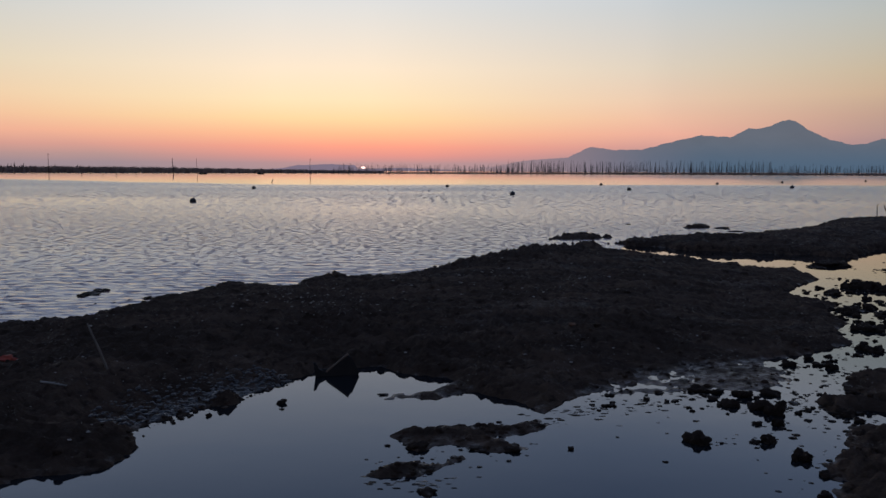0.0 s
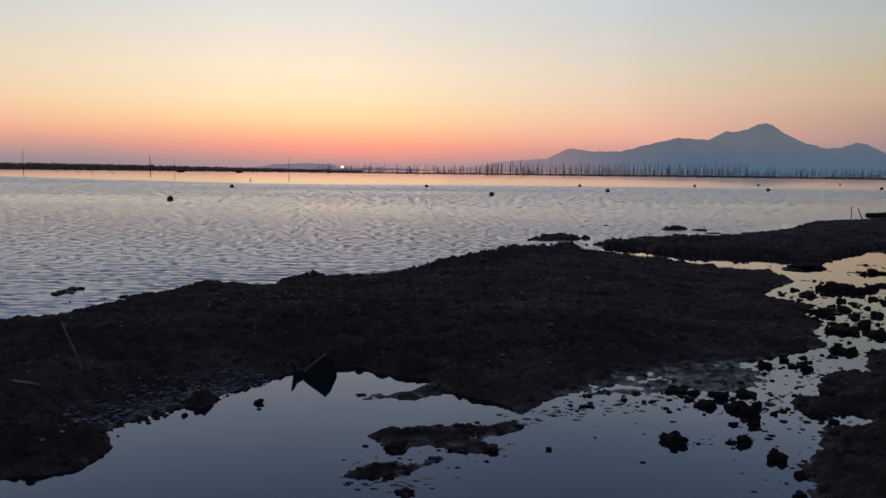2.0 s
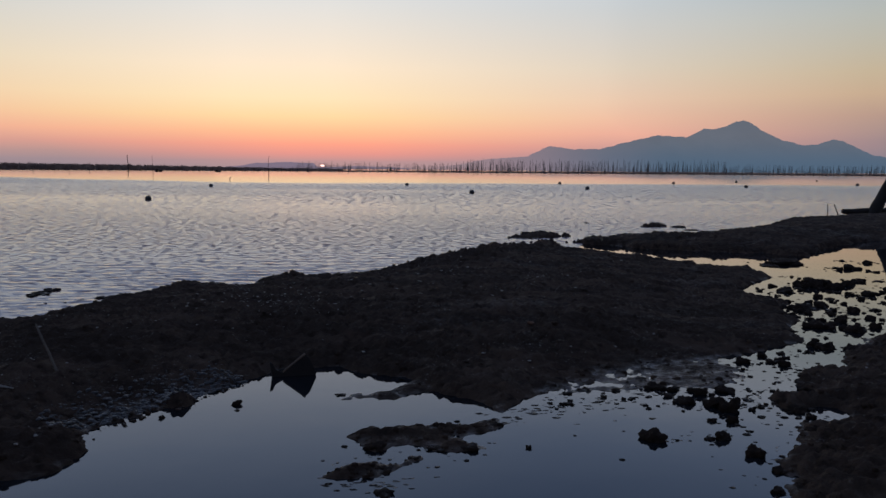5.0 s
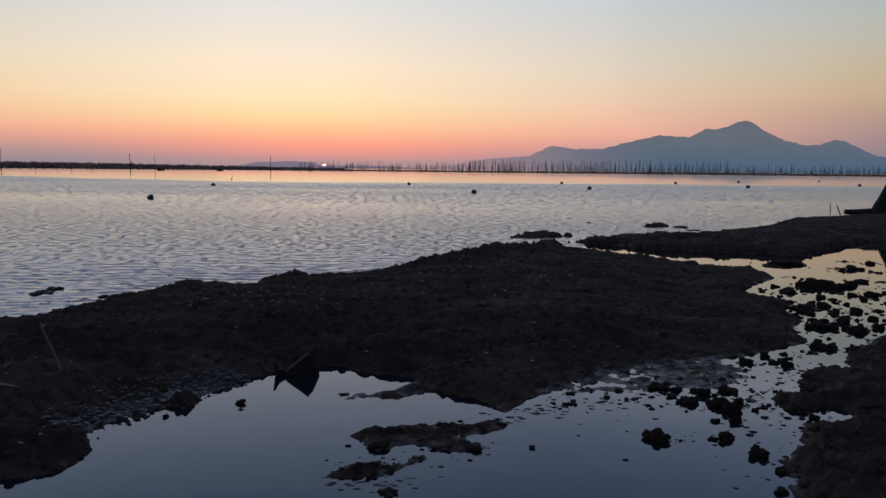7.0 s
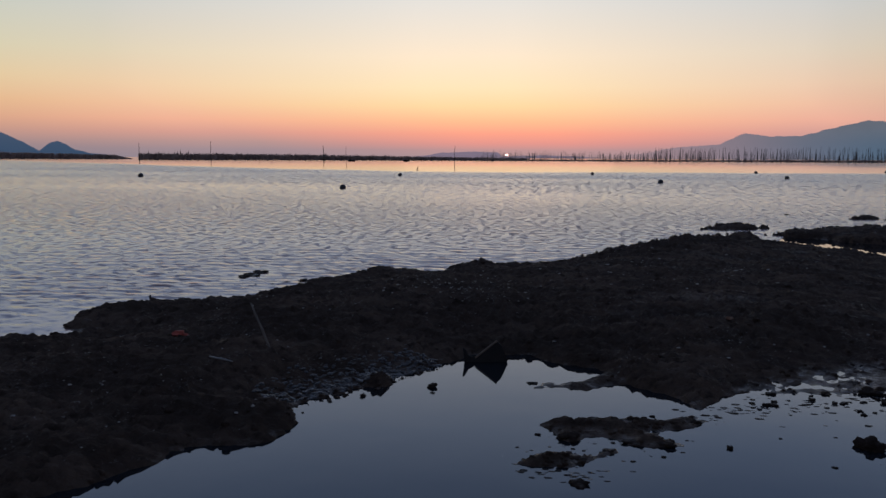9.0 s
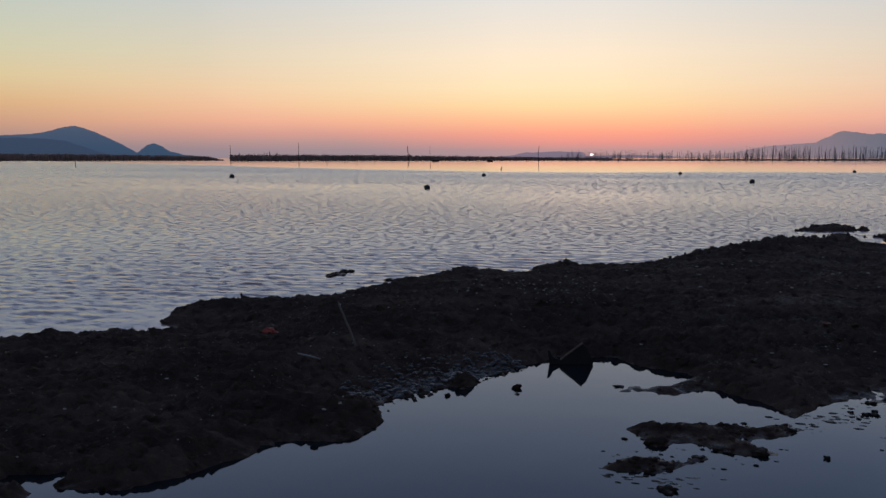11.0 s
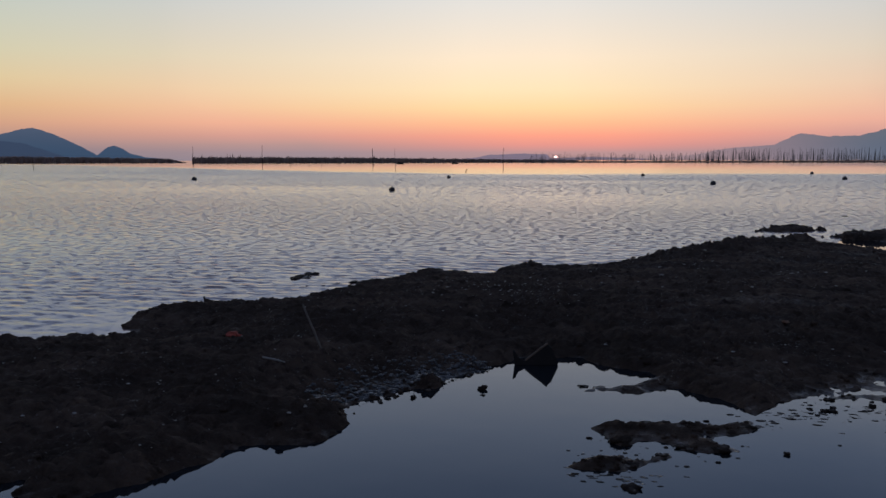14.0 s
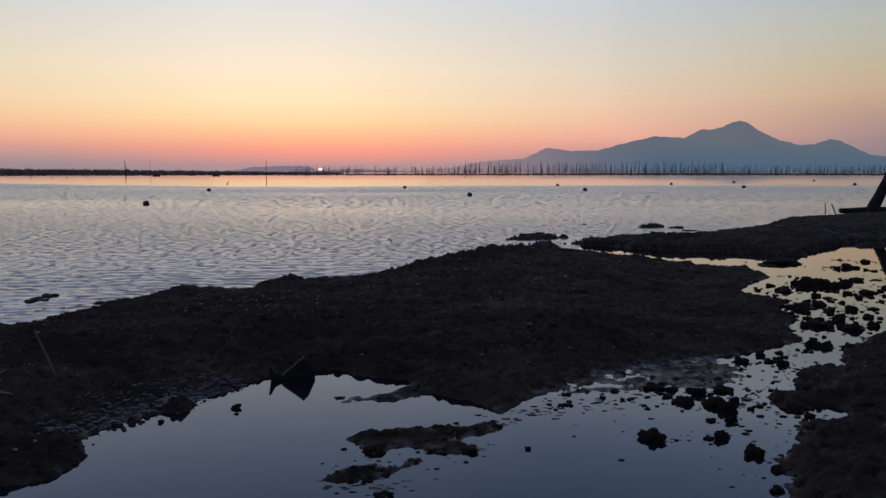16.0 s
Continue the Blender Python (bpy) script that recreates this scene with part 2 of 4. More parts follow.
def painted_haze_material(name, col, low, fade=None):
    """Far land that glows, with sunset haze painted into its emission colour."""
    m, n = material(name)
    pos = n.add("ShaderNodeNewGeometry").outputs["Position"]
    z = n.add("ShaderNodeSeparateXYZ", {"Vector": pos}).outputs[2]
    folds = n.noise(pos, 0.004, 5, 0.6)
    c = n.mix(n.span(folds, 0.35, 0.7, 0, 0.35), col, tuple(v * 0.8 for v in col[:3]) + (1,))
    # painted haze tint grows towards the foot of the slopes
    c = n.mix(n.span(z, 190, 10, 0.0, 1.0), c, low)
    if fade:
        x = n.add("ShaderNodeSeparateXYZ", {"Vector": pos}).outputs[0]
        # the end near the sun is painted out into a paler haze colour
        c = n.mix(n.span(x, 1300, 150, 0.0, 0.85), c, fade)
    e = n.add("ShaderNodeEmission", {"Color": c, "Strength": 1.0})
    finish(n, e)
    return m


HAZE_RIGHT = painted_haze_material("mountain_in_haze", srgb(103, 109, 121), srgb(80, 101, 123), srgb(166, 138, 143))
HAZE_LEFT = painted_haze_material("hill_in_haze", srgb(80, 92, 114), srgb(58, 78, 104))
HAZE_NEARER = painted_haze_material("nearer_hill_in_haze", srgb(62, 76, 100), srgb(56, 70, 94))
HAZE_LOW = painted_haze_material("low_hills_in_haze", srgb(132, 118, 134), srgb(126, 114, 132))


def glow_material(name, col, strength):
    m, n = material(name)
    e = n.add("ShaderNodeEmission", {"Color": col, "Strength": strength})
    finish(n, e)
    return m


SUN_GLOW = glow_material("setting_sun_glow", (1.0, 0.62, 0.55, 1), 3.0)


# ---------------------------------------------------------------- mesh helpers
def mesh_of(name, verts, faces, mat, smooth=False):
    me = bpy.data.meshes.new(name)
    me.from_pydata(verts, [], faces)
    me.materials.append(mat)
    if smooth:
        me.polygons.foreach_set("use_smooth", [True] * len(me.polygons))
    me.update()
    return me


def part(name, bm, mat, parent=None, label="", smooth=False):
    """Link a bmesh as one mesh object, under a thing where one is given."""
    me = bpy.data.meshes.new(name)
    bm.to_mesh(me)
    bm.free()
    me.materials.append(mat)
    if smooth:
        me.polygons.foreach_set("use_smooth", [True] * len(me.polygons))
    ob = new(name, me)
    ob.parent = parent
    return tagged(ob, label)


def hashed(ix, iy, seed):
    h = (ix.astype(np.int64) * 374761393 + iy.astype(np.int64) * 668265263 + seed * 1442695041) & 0x7FFFFFFF
    h = ((h ^ (h >> 13)) * 1274126177) & 0x7FFFFFFF
    return ((h ^ (h >> 16)) & 0xFFFF) / 65535.0


def value_noise(x, y, seed):
    ix, iy = np.floor(x), np.floor(y)
    fx, fy = x - ix, y - iy
    fx, fy = fx * fx * (3 - 2 * fx), fy * fy * (3 - 2 * fy)
    a, b = hashed(ix, iy, seed), hashed(ix + 1, iy, seed)
    c, d = hashed(ix, iy + 1, seed), hashed(ix + 1, iy + 1, seed)
    return (a * (1 - fx) + b * fx) * (1 - fy) + (c * (1 - fx) + d * fx) * fy


def fbm(x, y, scale, octaves=4, seed=1, gain=0.5):
    """Fractal noise, about -1..1."""
    v, amp, tot = np.zeros_like(x), 1.0, 0.0
    for o in range(octaves):
        s = scale * 2.03 ** o
        v += amp * (value_noise(x * s + 17.3 * o, y * s - 9.1 * o, seed + 31 * o) * 2 - 1)
        tot += amp
        amp *= gain
    return v / tot * 1.6


def signed(x, y, outline):
    """Distance to a closed outline, positive inside."""
    best = np.full(x.shape, 1e9)
    inside = np.zeros(x.shape, bool)
    k = len(outline)
    for i in range(k):
        (ax, ay), (bx, by) = outline[i], outline[(i + 1) % k]
        dx, dy = bx - ax, by - ay
        u = np.clip(((x - ax) * dx + (y - ay) * dy) / (dx * dx + dy * dy + 1e-12), 0, 1)
        best = np.minimum(best, (x - ax - u * dx) ** 2 + (y - ay - u * dy) ** 2)
        if ay != by:
            inside ^= ((ay > y) != (by > y)) & (x < dx * (y - ay) / (by - ay) + ax)
    return np.where(inside, 1, -1) * np.sqrt(best)


def step(a, b, v):
    u = np.clip((v - a) / (b - a), 0, 1)
    return u * u * (3 - 2 * u)


# ---------------------------------------------------------------- the shore: one ground sheet
MAIN_BANK = [(-2.83, 3.10), (-2.59, 3.17), (-2.44, 3.20), (-2.25, 3.45), (-2.21, 3.61), (-2.11, 3.75), (-2.09, 3.9), (-1.98, 4.02), (-1.78, 4.06), (-1.69, 4.14), (-1.62, 4.28), (-1.65, 4.50), (-1.76, 4.76), (-1.60, 5.05),
             (-1.42, 5.29), (-1.3, 5.58), (-1.05, 5.97), (-0.9, 6.28), (-0.43, 6.44), (-0.3, 6.23), (0.06, 6.06), (0.24, 5.68), (0.56, 5.39), (0.68, 5.14), (0.77, 5.37), (0.95, 5.57), (1.4, 5.85),
             (1.9, 6.15), (2.54, 6.62), (3.08, 6.96), (3.53, 7.28), (3.68, 7.48), (3.71, 7.89), (4.09, 8.35), (4.1, 8.97), (4.45, 9.52), (4.26, 9.86), (4.14, 10.41), (4.91, 11.4), (5.33, 11.89), (5.34, 12.43)]
MAIN_BANK += [(5.48, 12.75), (5.15, 13.05), (4.75, 13.1), (4.82, 13.5), (4.48, 13.8), (4.3, 14.3), (3.9, 14.8), (3.45, 15.3),
              (2.9, 15.9), (2.5, 15.8), (1.61, 14.9), (-0.03, 11.95), (-1.2, 11.4), (-2.37, 10.4), (-3.1, 9.95), (-3.5, 8.5), (-4.1, 7.8)]
LEFT_BANK = [(-4.1, 7.8), (-4.41, 7.74), (-4.76, 7.56), (-4.74, 7.2), (-4.62, 6.95), (-4.5, 6.67), (-4.28, 6.46), (-4.45, 6.36), (-4.68, 6.2), (-4.9, 5.95), (-5.2, 5.8), (-9, 4.2), (-16, 2.5), (-16, -4), (-3.1, -4), (-2.6, 2.6), (-2.83, 3.18), (-1.8, 4.2), (-1.8, 6), (-3.5, 8.5)]
FAR_BANK = [(3.5, 17.6), (3.95, 17.1), (4.7, 16.35), (5.6, 15.75), (6.7, 15.4), (7.15, 14.9), (7.85, 15.5), (8.0, 16.1), (9.35, 17.3), (10.14, 18.3), (12, 17.9), (16, 20), (30, 24), (60, 40), (40, 45), (16.5, 28.2),
            (11.5, 25.0), (9.12, 21.6), (7.96, 20.4), (5.93, 18.2), (4.82, 18.5), (4.06, 17.9)]
RIGHT_BANK = [(20, 17), (9, 11.5), (6.2, 9.3), (4.9, 8.0), (4.43, 7.54), (4.18, 7.41), (3.77, 6.78), (3.61, 6.57), (3.38, 6.23), (3.22, 6.3), (3.05, 6.16), (2.86, 5.78), (2.97, 5.62), (2.81, 5.52), (2.52, 5.47), (2.46, 5.28),
              (2.47, 5.14), (2.57, 5.13), (2.63, 5.23), (2.85, 5.25), (2.77, 5.05), (2.7, 4.96), (2.47, 4.88), (2.39, 4.75), (2.33, 4.61), (2.13, 4.38), (2.07, 4.3), (1.93, 4.18), (1.92, 4.11), (1.96, 4.02), (1.88, 3.88), (1.80, 3.70), (2.1, 2.2), (3, -4), (20, -4)]
BACK_SHORE = [(-16, -40), (20, -40), (20, -1), (2.4, 1.2), (-2.2, 1.0), (-16, 0)]
SPIT = [(-0.39, 5.45), (-0.34, 5.53), (-0.33, 5.63), (-0.18, 5.63), (-0.03, 5.7), (0.09, 5.92), (0.2, 5.95), (0.32, 5.70), (0.2, 5.63), (0.05, 5.53), (-0.01, 5.47), (-0.21, 5.49), (-0.32, 5.44)]
ISLAND_A = [(-0.26, 4.69), (-0.18, 4.84), (0.05, 4.89), (0.42, 4.96), (0.49, 5.01), (0.62, 5.08), (0.69, 4.98), (0.64, 4.83), (0.53, 4.71), (0.35, 4.65), (0.48, 4.53), (0.5, 4.47), (0.33, 4.41), (0.2, 4.45), (0.13, 4.55),
            (0.03, 4.56), (-0.04, 4.47), (-0.1, 4.43), (-0.17, 4.47), (-0.2, 4.6)]
ISLAND_B = [(-0.33, 4.07), (-0.28, 4.17), (-0.22, 4.24), (-0.13, 4.27), (0.03, 4.25), (0.14, 4.38), (0.17, 4.33), (0.08, 4.24), (0.02, 4.16), (-0.04, 4.08), (-0.09, 4.04), (-0.25, 4.04)]
SEA_ISLAND_A = [(2.15, 18.6), (2.7, 19.1), (3.5, 19.8), (3.8, 19.3), (2.9, 18.5)]
SEA_ISLAND_B = [(6.4, 22.6), (6.8, 23.2), (7.3, 23.2), (7.2, 22.7)]
SHELF = [(1.09, 5.59), (1.38, 5.62), (1.67, 5.68), (1.96, 5.72), (2.19, 5.68), (2.54, 5.95), (2.65, 6.34), (2.57, 6.54), (2.78, 6.79), (2.49, 6.76), (2.03, 6.47), (1.46, 5.96)]
SEA_ISLAND_C = [(-4.32, 9.98), (-4.34, 10.3), (-4.37, 10.55), (-4.22, 10.68), (-4.08, 10.5), (-4.1, 10.2), (-4.2, 9.9)]
# outline, height at the rim, further rise inland, over how many metres, roughness of its rim
BANKS = [(MAIN_BANK, 0.07, 0.15, 1.6, 0.05), (LEFT_BANK, 0.05, 0.06, 1.4, 0.10), (FAR_BANK, 0.10, 0.16, 1.6, 0.18), (RIGHT_BANK, 0.055, 0.09, 1.0, 0.10), (BACK_SHORE, 0.05, 0.2, 4.0, 0.1),
         (SPIT, 0.040, 0.0, 0.5, 0.035), (ISLAND_A, 0.042, 0.0, 0.5, 0.045), (ISLAND_B, 0.032, 0.0, 0.5, 0.05),
         (SEA_ISLAND_A, 0.075, 0.0, 0.5, 0.14), (SEA_ISLAND_B, 0.10, 0.0, 0.5, 0.07), (SHELF, 0.016, 0.0, 0.5, 0.16)]
LUMPS = [(-1.36, 5.40, 0.09, 0.09), (-1.45, 11.1, 0.30, 0.13), (-2.45, 10.1, 0.30, 0.07), (2.64, 15.6, 0.26, 0.15), (0.0, 11.8, 0.5, 0.05), (1.65, 13.7, 0.8, 0.17), (0.75, 12.35, 0.8, 0.19), (3.15, 19.25, 0.22, 0.06), (-2.86, 3.22, 0.08, -0.12), (-3.0, 3.18, 0.09, -0.12), (-4.1, 6.5, 0.07, -0.10), (-4.35, 7.35, 0.38, 0.055)]   # x, y, radius, height


def ground_height(x, y):
    coarse, fine = fbm(x, y, 2.2, 4, 5), fbm(x, y, 11.0, 4, 9, 0.6)
    clump = 0.45 - np.abs(fbm(x, y, 5.0, 4, 41, 0.6))          # billowing lumps with sharp creases
    crumb = fbm(x, y, 26.0, 2, 51)
    grow = np.clip(y / 6, 0.6, 2.0)
    h = np.full(x.shape, -0.14)
    for outline, rim, rise, run, ragged in BANKS:
        xs, ys = [p[0] for p in outline], [p[1] for p in outline]
        near = (x > min(xs) - 1) & (x < max(xs) + 1) & (y > min(ys) - 1) & (y < max(ys) + 1)
        if not near.any():
            continue
        if outline is MAIN_BANK:
            rise = rise * (1 - 0.8 * step(2.2, 4.2, x[near]))
        s = signed(x[near], y[near], outline) + ragged * (0.6 * coarse[near] + 0.5 * fine[near]) * np.minimum(grow[near], 1.6)
        body = np.where(s > 0, rim * (1 - np.exp(-s / 0.10)) + rise * step(0, run, s), np.maximum(-0.14, s * 0.55))
        relief = step(-0.10, 0.14, s) * (0.030 * coarse[near] + 0.036 * clump[near] * np.clip(y[near] / 7, 0.45, 1.5) + 0.024 * crumb[near] * np.clip(1.6 - y[near] / 12, 0.7, 1)) * min(1.0, (rim + np.max(rise)) / 0.07)
        lift = body + relief
        if outline is MAIN_BANK:                    # a low wet shelf towards the strewn clods
            u, v = (x[near] - 1.8) * 0.83 + (y[near] - 6.25) * 0.56, (y[near] - 6.25) * 0.83 - (x[near] - 1.8) * 0.56
            low = np.exp(-(u / 1.0) ** 4 - (v / 0.42) ** 2)
            u, v = (x[near] + 1.50) * 0.64 + (y[near] - 5.42) * 0.77, (y[near] - 5.42) * 0.64 - (x[near] + 1.50) * 0.77
            low = np.maximum(low, np.exp(-(u / 0.75) ** 4 - (v / 0.30) ** 2))       # and a pebbly beach by the box
            low = np.maximum(low, 0.85 * np.exp(-((x[near] - 3.05) / 0.75) ** 2 - ((y[near] - 8.3) / 1.0) ** 2))     # and a wet flat above the inlet
            lift = np.where(lift > 0, lift * (1 - 0.85 * low), lift) + 0.010 * low * (crumb[near] + 0.6 * fine[near])
        h[near] = np.maximum(h[near], lift)
    for cx, cy, r, up in LUMPS:
        h += up * np.exp(-((x - cx) ** 2 + (y - cy) ** 2) / (r * r)) * (1 + 0.25 * fine)
    return h


def spaced(a, b, least, share):
    """Steps from a to b that widen with the distance from zero."""
    v = [a]
    while v[-1] < b:
        v.append(v[-1] + max(least, share * abs(v[-1])))
    return v


def build_ground():
    ys = [-4900, -800, -150, -40, -15, -6, -2, 0.5, 1.6] + spaced(2.5, 29, 0.015, 0.0052) + [36, 50, 90, 200, 600, 1800, 4900]
    side = spaced(0.012, 17, 0.022, 0.0062)
    wide = [22, 30, 45, 90, 300, 1200, 4900]
    xs = [-v for v in reversed(wide)] + [-v for v in reversed(side)] + side + wide
    gx, gy = np.meshgrid(np.array(xs, float), np.array(ys, float))
    gz = ground_height(gx.ravel(), gy.ravel())
    far = (gy.ravel() > 60) | (np.abs(gx.ravel()) > 60)
    gz[far] = -0.6
    n, m = len(xs), len(ys)
    verts = np.stack([gx.ravel(), gy.ravel(), gz], 1)
    i = (np.arange(m - 1)[:, None] * n + np.arange(n - 1)[None]).ravel()
    faces = np.stack([i, i + 1, i + 1 + n, i + n], 1)
    me = bpy.data.meshes.new("mud_ground")
    me.vertices.add(len(verts)), me.vertices.foreach_set("co", verts.ravel())
    me.loops.add(faces.size), me.loops.foreach_set("vertex_index", faces.ravel())
    me.polygons.add(len(faces)), me.polygons.foreach_set("loop_start", np.arange(0, faces.size, 4))
    me.update(calc_edges=True)
    me.polygons.foreach_set("use_smooth", [True] * len(faces))
    me.materials.append(MUD)
    return tagged(new("ground", me), "dark wet mud flat with lumpy banks and clods", "mud flat", kind="structure")


ground = build_ground()


def height_at(x, y):
    return float(ground_height(np.array([float(x)]), np.array([float(y)]))[0])


# water: the line between sea and pool runs under the banks
SHORE = [(-4900, 2), (-16, 1.5), (-6, 4.6), (-4, 5.9), (-3, 7.2), (-1, 8.5), (1, 10.5), (2.4, 13.0), (3.0, 14.9), (3.75, 17.3), (5, 17), (8, 18.2), (12, 21), (30, 30), (4900, 60)]


def shore_y(x):
    return np.interp(x, [p[0] for p in SHORE], [p[1] for p in SHORE])


CALM_EDGE = [(-52, 115), (-30, 108), (-10, 95), (5, 88), (12, 92), (20, 110), (27, 150), (33, 230), (40, 420), (52, 470)]      # azimuth, distance where the wind ripples end
SEA_LEFT, SEA_RIGHT = 52.0, -40.0            # the stretch of sea that is built with waves, degrees
WAVE_SLOPE = 0.024


def waves(dist, az, x, y):
    """Height of the wind waves, many short trains that run towards the shore, and how choppy the place is."""
    rnd = random.Random(77)
    z = np.zeros_like(x)
    mesh = np.maximum(0.028, dist ** 2 * 0.0003)
    for i in range(26):
        length = 0.15 * 1.085 ** i * rnd.uniform(0.9, 1.1)
        turn = radians(rnd.gauss(-6, 36))
        k = 2 * math.pi / length
        slope = WAVE_SLOPE * math.exp(-(math.log(length / 0.28) / 0.5) ** 2) + 0.0015
        keep = step(3.5, 7.0, length / mesh)
        on = keep > 0
        bend = fbm(x[on], y[on], 0.32 / length, 2, 60 + i)
        z[on] += keep[on] * slope / k * np.cos(k * (x[on] * math.sin(turn) + y[on] * math.cos(turn)) + rnd.uniform(0, 6.28) + 2.6 * bend)
    gust = fbm(x * 0.5, y, 0.10, 3, 70)
    edge = np.interp(az, [a for a, d in CALM_EDGE], [d for a, d in CALM_EDGE])
    amp = (1.0 + 0.35 * gust) * step(1.05, 0.92, dist / edge + 0.05 * gust)
    lee = np.ones_like(x)
    close = (y < 26) & (np.abs(x) < 14)
    calm = np.full(close.sum(), 1e9)
    for outline in (MAIN_BANK, LEFT_BANK, FAR_BANK, SEA_ISLAND_A, SEA_ISLAND_C):
        calm = np.minimum(calm, -signed(x[close], y[close], outline))
    lee[close] = 0.22 + 0.78 * step(0.0, 1.5, calm + 0.5 * gust[close])
    fade = step(0, 3, az - SEA_RIGHT) * step(0, 3, SEA_LEFT - az)
    return z * amp * lee * fade, np.clip(amp * lee, 0, 1.3)


def build_sea():
    ds = [4.0]
    while ds[-1] < 470:
        ds.append(ds[-1] + max(0.028, ds[-1] ** 2 * 0.0003))
    ds.append(4900.0)
    gaz, gd = np.meshgrid(np.linspace(SEA_LEFT, SEA_RIGHT, 960), np.array(ds))
    m, n = gd.shape
    az, d = gaz.ravel(), gd.ravel()
    x, y = -d * np.sin(np.radians(az)), d * np.cos(np.radians(az))
    i = (np.arange(m - 1)[:, None] * n + np.arange(n - 1)[None]).ravel()
    faces = np.stack([i, i + 1, i + 1 + n, i + n], 1)
    faces = faces[y[faces].mean(1) > shore_y(x[faces].mean(1)) - 0.05]
    used = np.zeros(len(x), bool)
    used[faces.ravel()] = True
    z, chop = waves(d[used], az[used], x[used], y[used])
    z[d[used] > 460] = 0.0
    index = np.cumsum(used) - 1
    verts = np.stack([x[used], y[used], z], 1)
    faces = index[faces]
    # the open sheet on either hand
    k = len(verts)
    (lx, ly), (fx, fy), (rx, ry), (gx, gy) = from_az(SEA_LEFT, 4.0), from_az(SEA_LEFT, 4900), from_az(SEA_RIGHT, 34.0), from_az(SEA_RIGHT, 4900)
    more = [(-4900, 2, 0), (lx, ly, 0), (fx, fy, 0), (-4900, fy, 0), (rx, ry, 0), (4900, 60, 0), (4900, gy, 0), (gx, gy, 0)]
    verts = np.concatenate([verts, np.array(more, float)])
    chop = np.concatenate([chop, np.zeros(len(more))])
    faces = np.concatenate([faces, np.array([(k, k + 1, k + 2, k + 3), (k + 4, k + 5, k + 6, k + 7)])])
    me = bpy.data.meshes.new("sea_water")
    me.vertices.add(len(verts)), me.vertices.foreach_set("co", verts.ravel())
    me.loops.add(faces.size), me.loops.foreach_set("vertex_index", faces.ravel())
    me.polygons.add(len(faces)), me.polygons.foreach_set("loop_start", np.arange(0, faces.size, 4))
    me.update(calc_edges=True)
    me.polygons.foreach_set("use_smooth", [True] * len(faces))
    me.attributes.new("chop", "FLOAT", "POINT").data.foreach_set("value", chop)
    me.materials.append(SEA)
    return tagged(new("sea_water", me), "grey-lilac rippled sea, calm and glowing far out", "sea", kind="structure")


def build_pool():
    verts = [(x, y, 0.001) for x, y in SHORE] + [(x, -4900, 0.001) for x, y in SHORE]
    k = len(SHORE)
    faces = [(i + k, i + 1 + k, i + 1, i) for i in range(k - 1)]
    return tagged(new("pool_water", mesh_of("pool_water", verts, faces, POOL)), "still tidal pool mirroring the evening sky", "pool", kind="structure")


sea, pool = build_sea(), build_pool()


# ---------------------------------------------------------------- far land
def ridge(name, sky_line, dist, depth, mat, label, rough=1.0, seed=3):
    """A range of hills whose crest follows (azimuth, elevation) at that distance, with folded slopes before and behind."""
    az0, az1 = sky_line[0][0], sky_line[-1][0]
    cols = int(abs(az1 - az0) * 30) + 2
    az = np.linspace(az0, az1, cols)
    order = sorted(sky_line)
    el = np.interp(az, [p[0] for p in order], [p[1] for p in order])
    crest = EYE + dist * np.tan(np.radians(el))
    crest = np.maximum(crest + rough * dist * 0.0012 * fbm(az * 1.0, az * 0 + seed, 2.3, 6, seed, 0.62), 1.0)
    verts, rows = [], 9
    for j in range(rows):
        u = j / (rows - 1)                        # 0 front foot, 0.5 crest, 1 back foot
        d = dist + depth * (u - 0.5) * 2 * (1 if u < 0.5 else 0.3)
        up = 1 - abs(u - 0.5) * 2
        fold = 1 + 0.25 * (1 - up) * up * 4 * fbm(az, az * 0 + u * 3, 1.2, 3, seed + 5)
        for a, c, f in zip(az, crest, fold):
            x, y = from_az(a, d)
            verts.append((x, y, c * up * f * (d / dist if up == 1 else 1) - (1.0 if up == 0 else 0)))
    faces = [(j * cols + i, j * cols + i + 1, (j + 1) * cols + i + 1, (j + 1) * cols + i) for j in range(rows - 1) for i in range(cols - 1)]
    return tagged(new(name, mesh_of(name, verts, faces, mat, True)), label, "mountain", kind="structure")


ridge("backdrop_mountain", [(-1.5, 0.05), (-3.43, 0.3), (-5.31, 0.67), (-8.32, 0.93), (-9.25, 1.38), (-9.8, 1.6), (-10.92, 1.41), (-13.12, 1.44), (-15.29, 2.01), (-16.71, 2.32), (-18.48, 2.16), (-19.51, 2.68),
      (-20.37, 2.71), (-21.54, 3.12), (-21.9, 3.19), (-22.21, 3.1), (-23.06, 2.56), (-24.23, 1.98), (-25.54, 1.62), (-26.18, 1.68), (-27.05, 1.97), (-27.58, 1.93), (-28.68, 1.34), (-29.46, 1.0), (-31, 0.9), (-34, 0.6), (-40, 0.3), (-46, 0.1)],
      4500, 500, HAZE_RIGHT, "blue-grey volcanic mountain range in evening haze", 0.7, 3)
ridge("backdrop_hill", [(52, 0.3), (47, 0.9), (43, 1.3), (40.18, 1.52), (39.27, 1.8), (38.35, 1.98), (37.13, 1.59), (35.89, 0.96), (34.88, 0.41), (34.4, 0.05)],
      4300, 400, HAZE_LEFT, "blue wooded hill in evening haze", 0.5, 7)
